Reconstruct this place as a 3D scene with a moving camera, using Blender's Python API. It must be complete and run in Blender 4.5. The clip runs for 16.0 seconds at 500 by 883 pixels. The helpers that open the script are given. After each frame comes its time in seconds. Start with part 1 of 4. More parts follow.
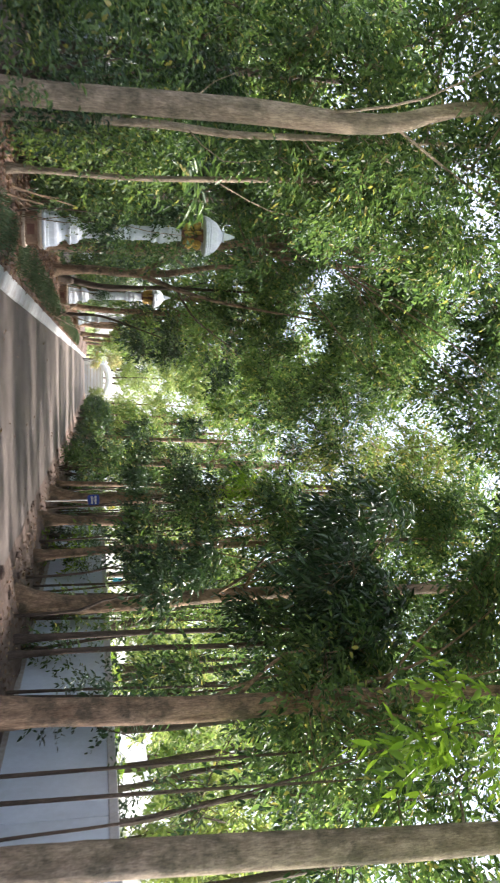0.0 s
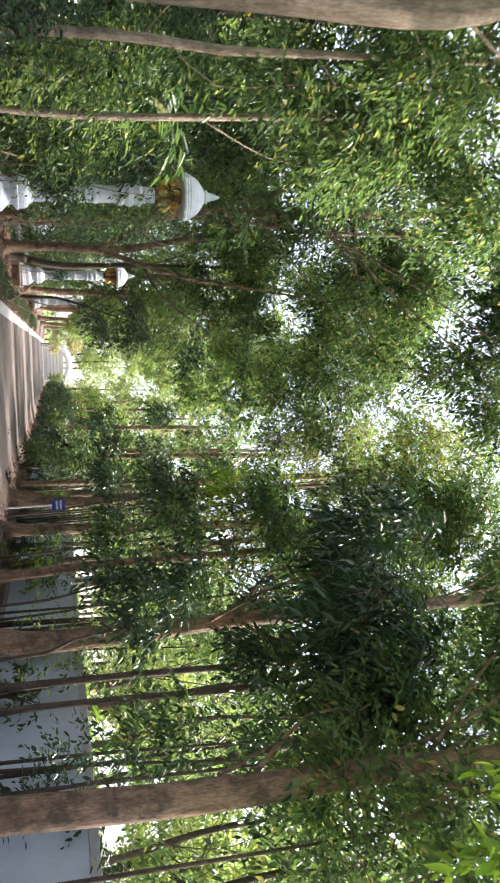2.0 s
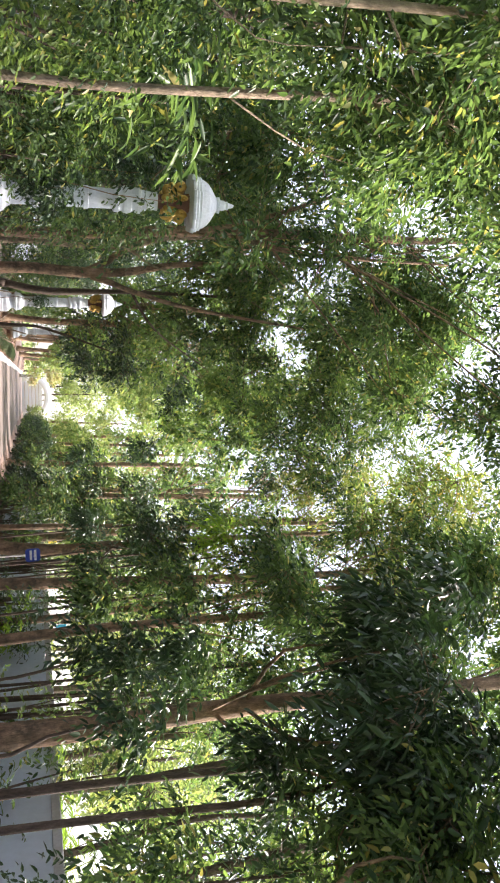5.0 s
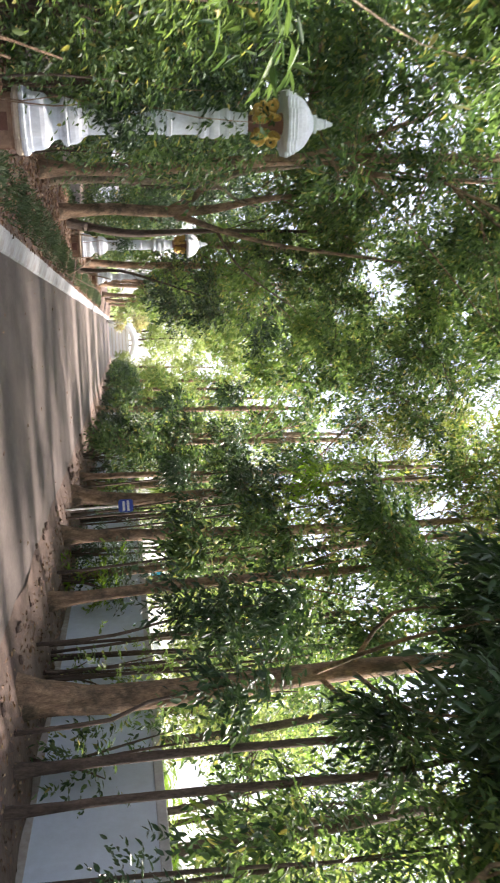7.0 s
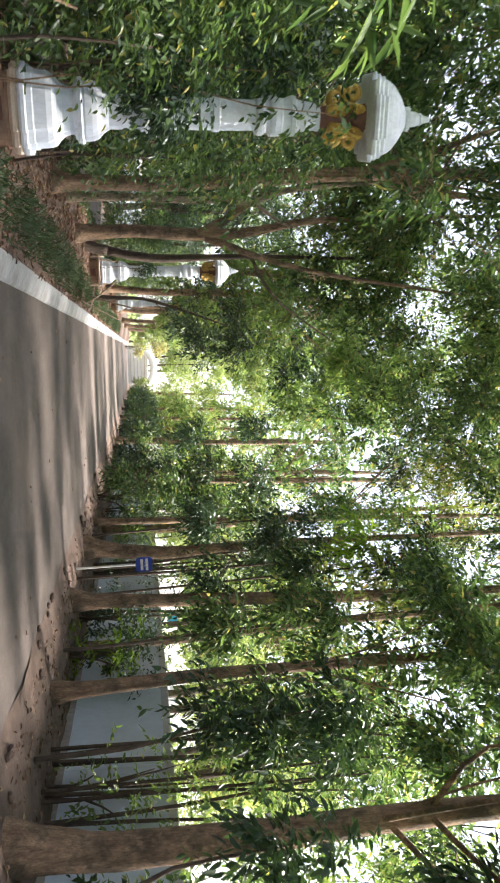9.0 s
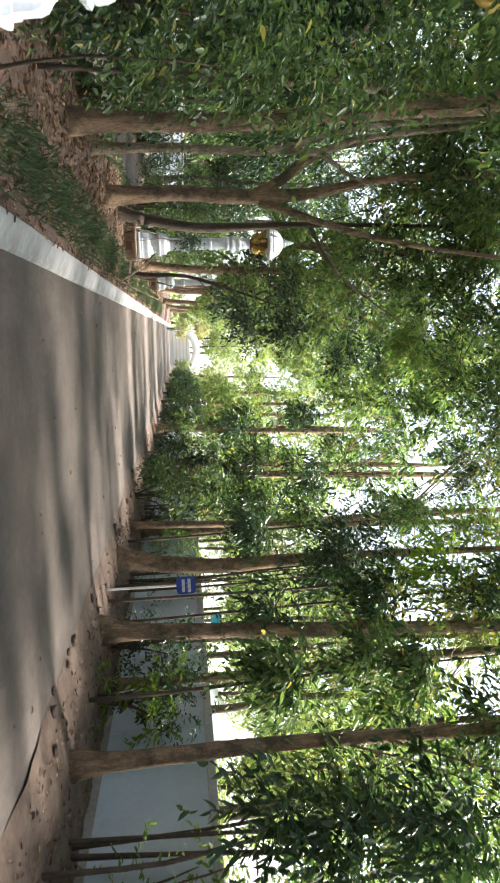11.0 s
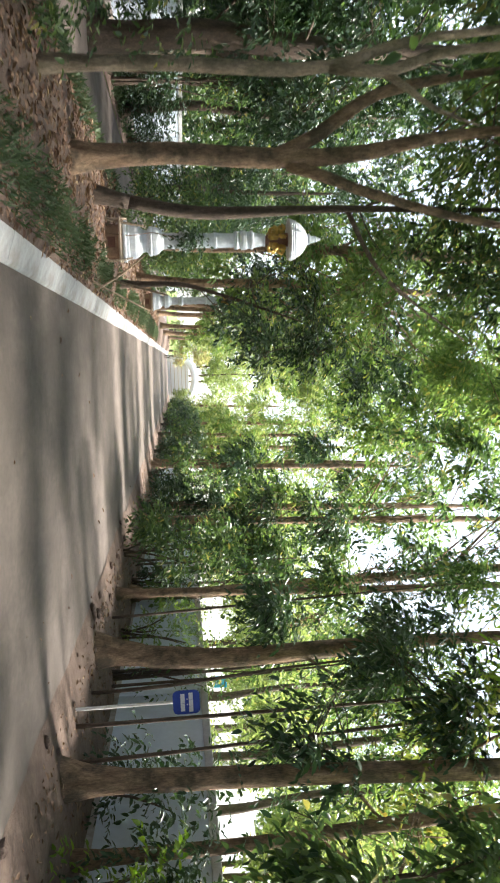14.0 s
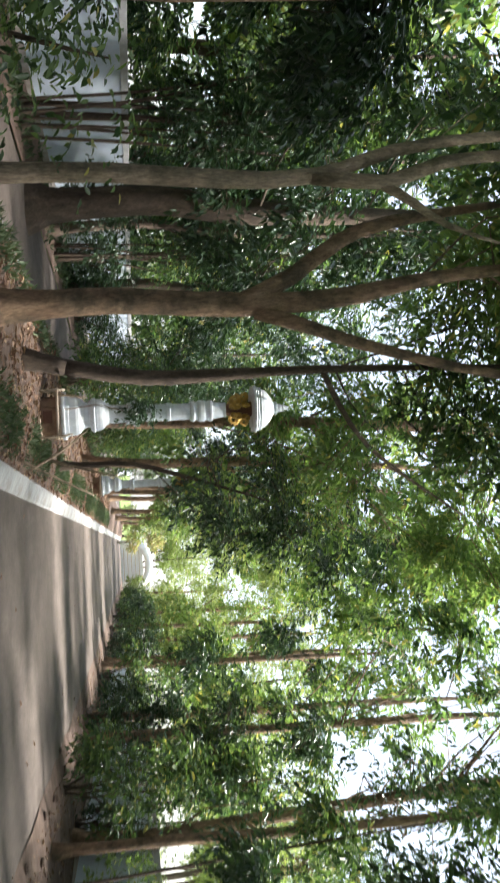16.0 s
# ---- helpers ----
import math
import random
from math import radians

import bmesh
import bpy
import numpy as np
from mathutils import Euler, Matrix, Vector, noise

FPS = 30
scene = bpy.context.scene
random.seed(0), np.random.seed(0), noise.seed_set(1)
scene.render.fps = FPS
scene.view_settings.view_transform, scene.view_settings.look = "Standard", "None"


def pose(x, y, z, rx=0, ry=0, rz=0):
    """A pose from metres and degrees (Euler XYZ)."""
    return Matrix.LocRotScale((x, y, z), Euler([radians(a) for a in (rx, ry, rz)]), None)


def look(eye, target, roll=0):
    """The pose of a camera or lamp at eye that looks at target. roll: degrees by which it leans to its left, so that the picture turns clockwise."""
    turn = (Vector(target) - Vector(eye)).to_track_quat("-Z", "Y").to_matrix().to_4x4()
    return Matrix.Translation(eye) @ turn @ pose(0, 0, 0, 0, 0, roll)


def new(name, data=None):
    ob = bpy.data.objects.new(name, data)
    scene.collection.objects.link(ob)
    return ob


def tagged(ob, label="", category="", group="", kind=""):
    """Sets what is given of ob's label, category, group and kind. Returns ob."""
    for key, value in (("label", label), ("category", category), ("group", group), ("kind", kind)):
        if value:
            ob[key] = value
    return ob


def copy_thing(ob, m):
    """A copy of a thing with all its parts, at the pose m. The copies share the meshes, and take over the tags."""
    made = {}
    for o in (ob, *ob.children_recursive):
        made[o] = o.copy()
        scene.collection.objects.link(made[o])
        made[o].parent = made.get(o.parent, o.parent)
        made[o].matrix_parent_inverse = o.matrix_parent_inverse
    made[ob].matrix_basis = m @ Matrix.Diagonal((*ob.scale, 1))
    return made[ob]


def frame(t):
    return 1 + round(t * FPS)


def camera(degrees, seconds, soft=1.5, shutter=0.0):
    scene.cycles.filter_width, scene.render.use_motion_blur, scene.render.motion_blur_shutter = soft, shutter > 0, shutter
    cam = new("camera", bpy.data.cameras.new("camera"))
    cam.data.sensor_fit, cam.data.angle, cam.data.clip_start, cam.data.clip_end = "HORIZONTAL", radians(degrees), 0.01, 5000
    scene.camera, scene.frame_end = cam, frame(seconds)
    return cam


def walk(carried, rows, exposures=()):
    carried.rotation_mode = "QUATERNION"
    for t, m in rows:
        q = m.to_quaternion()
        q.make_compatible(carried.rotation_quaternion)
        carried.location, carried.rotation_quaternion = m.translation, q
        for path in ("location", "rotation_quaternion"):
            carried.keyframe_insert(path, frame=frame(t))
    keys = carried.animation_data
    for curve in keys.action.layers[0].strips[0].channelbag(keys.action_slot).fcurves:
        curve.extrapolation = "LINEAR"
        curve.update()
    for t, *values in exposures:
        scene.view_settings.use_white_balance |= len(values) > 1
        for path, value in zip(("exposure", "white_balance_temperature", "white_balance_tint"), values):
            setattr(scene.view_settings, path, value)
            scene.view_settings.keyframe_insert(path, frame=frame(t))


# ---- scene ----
# camera: metres, then heading, tilt and the sideways hold, in degrees
EXPOSURE = 2.33
cam = camera(34.5, 16.0, soft=1.9, shutter=0.5)
ROWS = [
    (0.0, 0.000, 0.000, 1.506, -5.16, 10.81, 90.02),
    (0.5, -0.049, 0.618, 1.504, -5.74, 13.45, 89.76),
    (1.0, -0.083, 1.078, 1.500, -5.76, 15.48, 89.45),
    (1.5, -0.120, 1.788, 1.512, -5.81, 14.60, 88.21),
    (2.0, -0.123, 2.387, 1.498, -6.72, 13.34, 87.83),
    (2.5, -0.155, 2.973, 1.496, -6.96, 12.78, 88.30),
    (3.0, -0.156, 3.497, 1.499, -6.65, 13.10, 88.43),
    (3.5, -0.178, 4.101, 1.510, -6.22, 14.00, 88.00),
    (3.7, -0.186, 4.310, 1.513, -6.14, 14.52, 87.89),
    (5.8, -0.132, 4.490, 1.518, -3.10, 14.30, 89.95),
    (6.0, -0.133, 4.533, 1.520, -3.21, 13.75, 89.75),
    (6.5, -0.151, 4.782, 1.518, -5.89, 11.12, 88.42),
    (7.0, -0.188, 5.267, 1.520, -8.35, 8.70, 87.21),
    (7.5, -0.225, 5.833, 1.473, -7.15, 5.92, 88.69),
    (8.0, -0.297, 6.274, 1.472, -6.17, 5.17, 87.52),
    (8.5, -0.358, 6.872, 1.473, -5.35, 7.59, 86.94),
    (9.0, -0.441, 7.473, 1.461, -6.55, 7.63, 88.34),
    (9.5, -0.468, 8.106, 1.488, -7.74, 5.06, 87.01),
    (9.7, -0.472, 8.370, 1.503, -7.53, 4.53, 86.91),
    (11.8, -0.515, 10.918, 1.465, -7.15, 5.19, 89.86),
    (12.0, -0.500, 11.175, 1.466, -5.84, 5.08, 89.88),
    (12.5, -0.437, 11.803, 1.468, -3.65, 5.07, 90.12),
    (13.0, -0.408, 12.430, 1.470, -3.65, 5.77, 90.31),
    (13.5, -0.364, 13.153, 1.476, -4.47, 5.66, 89.56),
    (14.0, -0.347, 13.838, 1.485, -5.78, 4.77, 88.21),
    (14.5, -0.297, 14.575, 1.490, -7.41, 4.72, 87.30),
    (15.0, -0.315, 15.139, 1.494, -6.18, 5.80, 86.14),
    (15.5, -0.374, 15.587, 1.520, 1.46, 7.55, 86.88),
    (16.0, -0.446, 16.009, 1.552, 6.99, 8.49, 87.49),
]
walk(cam, [(t, pose(x, y, z, 0, 0, yaw) @ pose(0, 0, 0, 90 + pitch) @ pose(0, 0, 0, 0, 0, hold)) for t, x, y, z, yaw, pitch, hold in ROWS],
     [(0.0, EXPOSURE - 0.17, 6450, 16), (1.5, EXPOSURE - 0.13, 6450, 17), (3.5, EXPOSURE + 0.06, 6700, 21), (7.0, EXPOSURE + 0.06, 6700, 20), (9.5, EXPOSURE + 0.06, 6650, 14), (14.5, EXPOSURE + 0.0, 6550, 10), (15.5, EXPOSURE - 0.28, 6450, 10), (16.0, EXPOSURE - 0.33, 6450, 10)])

# ---- light ----
SUN_EL, SUN_AZ = 50.0, 80.0      # height, and degrees to the right of the way ahead
world = bpy.data.worlds.new("world")
scene.world = world
world.use_nodes = True
wn = world.node_tree.nodes
sky = wn.new("ShaderNodeTexSky")
sky.sky_type = 'NISHITA'
sky.sun_disc = False
sky.sun_elevation = radians(SUN_EL)
sky.sun_rotation = radians(SUN_AZ)
sky.dust_density = 1.5
wn["Background"].inputs["Strength"].default_value = 0.088
haze = wn.new("ShaderNodeMix")      # thin white haze over the blue
haze.data_type = 'RGBA'
haze.inputs[0].default_value = 0.4
haze.inputs[7].default_value = (6.5, 6.6, 6.9, 1)
world.node_tree.links.new(sky.outputs[0], haze.inputs[6])
world.node_tree.links.new(haze.outputs[2], wn["Background"].inputs["Color"])
sun = new("sun", bpy.data.lights.new("sun", 'SUN'))
sun.data.energy = 5.0
sun.data.angle = radians(12.0)
sun.data.color = (1.0, 0.95, 0.86)
sun_from = Vector((math.sin(radians(SUN_AZ)) * math.cos(radians(SUN_EL)), math.cos(radians(SUN_AZ)) * math.cos(radians(SUN_EL)), math.sin(radians(SUN_EL))))
sun.matrix_world = look(sun_from * 60, (0, 0, 0))


# ---- materials ----
def ramp_between(nt, fac, a, b, lo=0.3, hi=0.7):
    r = nt.nodes.new("ShaderNodeValToRGB")
    r.color_ramp.elements[0].position, r.color_ramp.elements[1].position = lo, hi
    r.color_ramp.elements[0].color, r.color_ramp.elements[1].color = (*a, 1), (*b, 1)
    nt.links.new(fac, r.inputs[0])
    return r.outputs[0]


def noise_of(nt, scale, detail=6, rough=0.6, stretch=(1, 1, 1)):
    co = nt.nodes.new("ShaderNodeTexCoord")
    mp = nt.nodes.new("ShaderNodeMapping")
    mp.inputs["Scale"].default_value = stretch
    n = nt.nodes.new("ShaderNodeTexNoise")
    n.inputs["Scale"].default_value, n.inputs["Detail"].default_value, n.inputs["Roughness"].default_value = scale, detail, rough
    nt.links.new(co.outputs["Object"], mp.inputs[0])
    nt.links.new(mp.outputs[0], n.inputs["Vector"])
    return n.outputs[0]


def mix_colour(nt, fac, a, b, mode='MIX'):
    m = nt.nodes.new("ShaderNodeMix")
    m.data_type, m.blend_type = 'RGBA', mode
    for sock, v in ((m.inputs[0], fac), (m.inputs[6], a), (m.inputs[7], b)):
        if isinstance(v, bpy.types.NodeSocket):
            nt.links.new(v, sock)
        elif isinstance(v, tuple):
            sock.default_value = (*v, 1)
        else:
            sock.default_value = v
    return m.outputs[2]


def surface(name, a, b, scale, rough=0.8, bump=0.3, bump_scale=None, stain=None, stain_scale=0.6, stretch=(1, 1, 1), metal=0.0, stain_lo=0.5, stain_hi=0.72, bump_depth=0.01, grain=0.1):
    """Two tones mixed by fine noise, a broad stain over them, and fine relief."""
    mat = bpy.data.materials.new(name)
    mat.use_nodes = True
    nt = mat.node_tree
    bsdf = nt.nodes["Principled BSDF"]
    col = ramp_between(nt, noise_of(nt, scale, stretch=stretch), a, b)
    if stain:
        broad = ramp_between(nt, noise_of(nt, stain_scale, 5, 0.65), (0, 0, 0), (1, 1, 1), stain_lo, stain_hi)
        col = mix_colour(nt, broad, col, stain)
    speck = ramp_between(nt, noise_of(nt, scale * 6, 4, 0.7, stretch), (1 - grain, 1 - grain, 1 - grain), (1 + grain, 1 + grain, 1 + grain), 0.35, 0.65)
    col = mix_colour(nt, 1.0, col, speck, 'MULTIPLY')
    nt.links.new(col, bsdf.inputs["Base Color"])
    bsdf.inputs["Roughness"].default_value = rough
    bsdf.inputs["Metallic"].default_value = metal
    bp = nt.nodes.new("ShaderNodeBump")
    bp.inputs["Strength"].default_value = bump
    bp.inputs["Distance"].default_value = bump_depth
    nt.links.new(noise_of(nt, bump_scale or scale * 3, 8, 0.7, stretch), bp.inputs["Height"])
    nt.links.new(bp.outputs[0], bsdf.inputs["Normal"])
    return mat


def leaf_material(name, dark, light, odd=None, glow=0.4, rough=0.42):
    """A leaf: gloss above, light through it, each leaf of its own green."""
    mat = bpy.data.materials.new(name)
    mat.use_nodes = True
    nt = mat.node_tree
    bsdf = nt.nodes["Principled BSDF"]
    geo = nt.nodes.new("ShaderNodeNewGeometry")
    ramp = nt.nodes.new("ShaderNodeValToRGB")
    ramp.color_ramp.elements[0].color, ramp.color_ramp.elements[1].color = (*dark, 1), (*light, 1)
    if odd:
        ramp.color_ramp.elements[1].position = 0.93
        ramp.color_ramp.elements.new(0.97).color = (*odd, 1)
    nt.links.new(geo.outputs["Random Per Island"], ramp.inputs[0])
    nt.links.new(ramp.outputs[0], bsdf.inputs["Base Color"])
    bsdf.inputs["Roughness"].default_value = rough
    bsdf.inputs["Specular IOR Level"].default_value = 0.38
    tr = nt.nodes.new("ShaderNodeBsdfTranslucent")
    thin = mix_colour(nt, 1.0, ramp.outputs[0], (1.65, 1.75, 0.9), 'MULTIPLY')
    nt.links.new(thin, tr.inputs["Color"])
    ms = nt.nodes.new("ShaderNodeMixShader")
    ms.inputs[0].default_value = glow
    nt.links.new(bsdf.outputs[0], ms.inputs[1])
    nt.links.new(tr.outputs[0], ms.inputs[2])
    nt.links.new(ms.outputs[0], nt.nodes["Material Output"].inputs["Surface"])
    return mat


M_ROAD = surface("asphalt_concrete", (0.078, 0.061, 0.053), (0.135, 0.109, 0.096), 2.5, 0.8, 0.35, 90, stain=(0.05, 0.039, 0.031), stain_scale=0.45, stretch=(1, 0.5, 1), stain_lo=0.42, stain_hi=0.7, grain=0.16)
M_KERB = surface("white_painted_concrete", (0.29, 0.3, 0.31), (0.42, 0.43, 0.44), 6.0, 0.8, 0.35, 50, stain=(0.2, 0.17, 0.14), stain_scale=2.2, stain_lo=0.48, stain_hi=0.75)
M_DIRT = surface("brown_dirt", (0.095, 0.062, 0.048), (0.185, 0.13, 0.104), 3.0, 0.95, 0.8, 14, stain=(0.06, 0.038, 0.029), stain_scale=0.9, bump_depth=0.04, grain=0.2)
M_LAWN = surface("lawn", (0.07, 0.13, 0.025), (0.17, 0.25, 0.05), 2.0, 0.9, 0.6, 30, stain=(0.24, 0.24, 0.08), stain_scale=0.2)
M_WALL = surface("pale_blue_render", (0.54, 0.62, 0.73), (0.62, 0.7, 0.81), 1.6, 0.7, 0.15, 60, stain=(0.47, 0.53, 0.6), stain_scale=0.7, grain=0.04)
M_COPING = surface("grey_coping", (0.42, 0.42, 0.44), (0.55, 0.55, 0.57), 4.0, 0.7, 0.3, 50)
M_FOOT = surface("dirt_splashed_wall_foot", (0.3, 0.26, 0.23), (0.46, 0.44, 0.43), 3.0, 0.9, 0.4, 40, stain=(0.2, 0.14, 0.11), stain_scale=1.2)
M_BARK = surface("brown_bark", (0.13, 0.075, 0.046), (0.37, 0.25, 0.165), 11.0, 0.95, 1.0, 34, stain=(0.1, 0.075, 0.05), stain_scale=2.6, stretch=(1, 1, 0.24), bump_depth=0.035, stain_lo=0.46, stain_hi=0.6, grain=0.35)
M_BARK_GREY = surface("pale_grey_bark", (0.17, 0.125, 0.085), (0.43, 0.34, 0.25), 11.0, 0.92, 1.0, 32, stain=(0.12, 0.1, 0.065), stain_scale=2.2, stretch=(1, 1, 0.24), bump_depth=0.035, stain_lo=0.45, stain_hi=0.62, grain=0.35)
M_BARK_DARK = surface("dark_bark", (0.045, 0.033, 0.026), (0.13, 0.095, 0.072), 8.0, 0.95, 1.0, 24, stretch=(1, 1, 0.3), bump_depth=0.03, grain=0.35)
M_LEAF = leaf_material("green_leaves", (0.02, 0.048, 0.028), (0.12, 0.185, 0.078), (0.28, 0.25, 0.1), glow=0.42, rough=0.38)
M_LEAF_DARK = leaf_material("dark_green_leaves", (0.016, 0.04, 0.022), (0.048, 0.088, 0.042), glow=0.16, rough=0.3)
# yellow-green brightened in colour as if sun shone through the leaves
M_LEAF_BRIGHT = leaf_material("backlit_yellow_green_leaves", (0.09, 0.17, 0.025), (0.21, 0.31, 0.045), glow=0.5, rough=0.4)
M_LEAF_LIGHT = leaf_material("light_green_leaves", (0.07, 0.125, 0.045), (0.17, 0.235, 0.09), (0.33, 0.3, 0.11), glow=0.45)
# sunlight and distant haze are mixed into this paler green
M_LEAF_SUN = leaf_material("leaves_paled_for_sun", (0.12, 0.165, 0.07), (0.24, 0.28, 0.13), (0.34, 0.31, 0.15), glow=0.45)
M_GRASS = leaf_material("dull_ground_plants", (0.04, 0.075, 0.04), (0.1, 0.14, 0.075), glow=0.2, rough=0.6)
M_LEAF_OLIVE = leaf_material("olive_leaves", (0.07, 0.1, 0.03), (0.17, 0.19, 0.07), (0.3, 0.22, 0.08), glow=0.45)
M_LITTER = leaf_material("dry_fallen_leaves", (0.1, 0.056, 0.042), (0.27, 0.17, 0.125), (0.38, 0.28, 0.18), glow=0.1, rough=0.8)
M_WHITE = surface("white_lime_paint", (0.6, 0.65, 0.72), (0.8, 0.84, 0.89), 7.0, 0.7, 0.3, 40, stain=(0.3, 0.33, 0.36), stain_scale=3.0, stretch=(1, 1, 0.25), stain_lo=0.52, stain_hi=0.78, grain=0.08)
M_GOLD = surface("gold_paint", (0.42, 0.26, 0.06), (0.66, 0.45, 0.12), 14.0, 0.38, 0.4, 60, stain=(0.3, 0.17, 0.04), stain_scale=5, metal=0.35)
M_BRICK = surface("weathered_concrete_base", (0.26, 0.16, 0.11), (0.42, 0.29, 0.2), 4.0, 0.9, 0.5, 40, stain=(0.14, 0.09, 0.065), stain_scale=2.5)
M_TRIM = surface("tan_plinth_edge", (0.45, 0.36, 0.28), (0.6, 0.5, 0.4), 6.0, 0.85, 0.3, 40)
M_RECESS = surface("red_brown_panel", (0.12, 0.06, 0.045), (0.2, 0.1, 0.075), 6.0, 0.9, 0.4, 40)
M_BLUE = surface("blue_sign_enamel", (0.02, 0.05, 0.32), (0.035, 0.08, 0.42), 3.0, 0.35, 0.05, 40)
M_SIGNWHITE = surface("white_sign_paint", (0.72, 0.73, 0.76), (0.82, 0.83, 0.85), 8.0, 0.45, 0.05, 40)
M_POLE = surface("pale_steel_pole", (0.68, 0.67, 0.66), (0.82, 0.81, 0.8), 9.0, 0.5, 0.15, 60, stain=(0.5, 0.44, 0.38), stain_scale=4)
M_HOUSE = surface("cream_house_wall", (0.72, 0.7, 0.62), (0.8, 0.78, 0.7), 1.2, 0.8, 0.1, 20)
M_ROOF = surface("white_roof_sheet", (0.66, 0.66, 0.66), (0.78, 0.78, 0.77), 2.0, 0.5, 0.2, 20)
M_GLASS = surface("dark_window_glass", (0.03, 0.05, 0.06), (0.06, 0.1, 0.11), 2.0, 0.12, 0.02, 4)


# ---- mesh helpers ----
def mesh_of(name, verts, faces, mat, smooth=False):
    me = bpy.data.meshes.new(name)
    me.from_pydata([tuple(v) for v in verts], [], faces)
    me.materials.append(mat)
    if smooth:
        me.polygons.foreach_set("use_smooth", [True] * len(me.polygons))
    me.update()
    return me


def child(name, me, parent, label=""):
    ob = new(name, me)
    ob.parent = parent
    return tagged(ob, label)


def part(name, bm, material, parent, label=""):
    me = bpy.data.meshes.new(name)
    bm.to_mesh(me)
    bm.free()
    me.materials.append(material)
    return child(name, me, parent, label)


def box_bm(x0, x1, y0, y1, z0, z1, bevel=0.0):
    bm = bmesh.new()
    bmesh.ops.create_cube(bm, size=1, matrix=Matrix.LocRotScale(((x0 + x1) / 2, (y0 + y1) / 2, (z0 + z1) / 2), None, (x1 - x0, y1 - y0, z1 - z0)))
    if bevel:
        bmesh.ops.bevel(bm, geom=bm.edges[:], offset=bevel, segments=2, affect='EDGES', profile=0.6)
    return bm


def box_mesh(name, x0, x1, y0, y1, z0, z1, mat, bevel=0.0):
    bm = box_bm(x0, x1, y0, y1, z0, z1, bevel)
    me = bpy.data.meshes.new(name)
    bm.to_mesh(me)
    bm.free()
    me.materials.append(mat)
    return me


def tube(name, pts, radii, mat, sides=10, rough=0.06, seed=0):
    """A tapered, slightly uneven round limb through pts."""
    rng = np.random.default_rng(seed)
    P = [Vector(p) for p in pts]
    fine, rr = [], []
    for i in range(len(P) - 1):
        a, b, c, d = P[max(i - 1, 0)], P[i], P[i + 1], P[min(i + 2, len(P) - 1)]
        n = max(2, int((c - b).length / 0.3)) if (c - b).length < 6 else 14
        for k in range(n):
            u = k / n
            fine.append(0.5 * ((2 * b) + (c - a) * u + (2 * a - 5 * b + 4 * c - d) * u * u + (3 * b - a - 3 * c + d) * u ** 3))
            rr.append(radii[i] * (1 - u) + radii[i + 1] * u)
    fine.append(P[-1])
    rr.append(radii[-1])
    verts, faces = [], []
    prev = None
    lob = rng.uniform(0, 6.28, 4)
    for i, (p, r) in enumerate(zip(fine, rr)):
        t = (fine[min(i + 1, len(fine) - 1)] - fine[max(i - 1, 0)]).normalized()
        n = Vector((1, 0, 0)) if prev is None else prev
        n = (n - t * n.dot(t)).normalized()
        prev = n
        b = t.cross(n)
        for k in range(sides):
            a = 6.28318 * k / sides
            w = 1 + rough * (math.sin(2 * a + lob[0] + i * 0.2) + 0.6 * math.sin(3 * a + lob[1] - i * 0.35) + rng.uniform(-0.5, 0.5))
            verts.append(p + (n * math.cos(a) + b * math.sin(a)) * r * w)
    m = len(fine)
    for i in range(m - 1):
        for k in range(sides):
            k2 = (k + 1) % sides
            faces.append((i * sides + k, i * sides + k2, (i + 1) * sides + k2, (i + 1) * sides + k))
    faces.append(tuple(range(sides - 1, -1, -1)))
    faces.append(tuple((m - 1) * sides + k for k in range(sides)))
    return mesh_of(name, verts, faces, mat, True)


def leaf_mesh(name, base, along, normal, length, width, mat, fold=0.18):
    """Many small folded leaves with rounded sides and a pointed tip, as one mesh."""
    n = len(base)
    along = along / np.linalg.norm(along, axis=1)[:, None]
    side = np.cross(along, normal)
    side /= np.linalg.norm(side, axis=1)[:, None] + 1e-9
    up = np.cross(side, along)
    L, W = length[:, None], width[:, None] * 0.9
    v = np.empty((n, 6, 3))
    v[:, 0] = base
    v[:, 1] = base + along * L * 0.27 + side * W * 0.46 + up * W * fold
    v[:, 2] = base + along * L * 0.62 + side * W * 0.42 + up * (W * fold - L * 0.03)
    v[:, 3] = base + along * L - up * L * 0.1
    v[:, 4] = base + along * L * 0.62 - side * W * 0.42 + up * (W * fold - L * 0.03)
    v[:, 5] = base + along * L * 0.27 - side * W * 0.46 + up * W * fold
    me = bpy.data.meshes.new(name)
    me.vertices.add(n * 6)
    me.vertices.foreach_set("co", v.ravel())
    idx = (np.arange(n)[:, None] * 6 + np.array([0, 1, 2, 3, 0, 3, 4, 5])).ravel()
    me.loops.add(n * 8)
    me.loops.foreach_set("vertex_index", idx.astype(np.int32))
    me.polygons.add(n * 2)
    me.polygons.foreach_set("loop_start", (np.arange(n * 2) * 4).astype(np.int32))
    me.polygons.foreach_set("loop_total", np.full(n * 2, 4, np.int32))
    me.materials.append(mat)
    me.update(calc_edges=True)
    return me


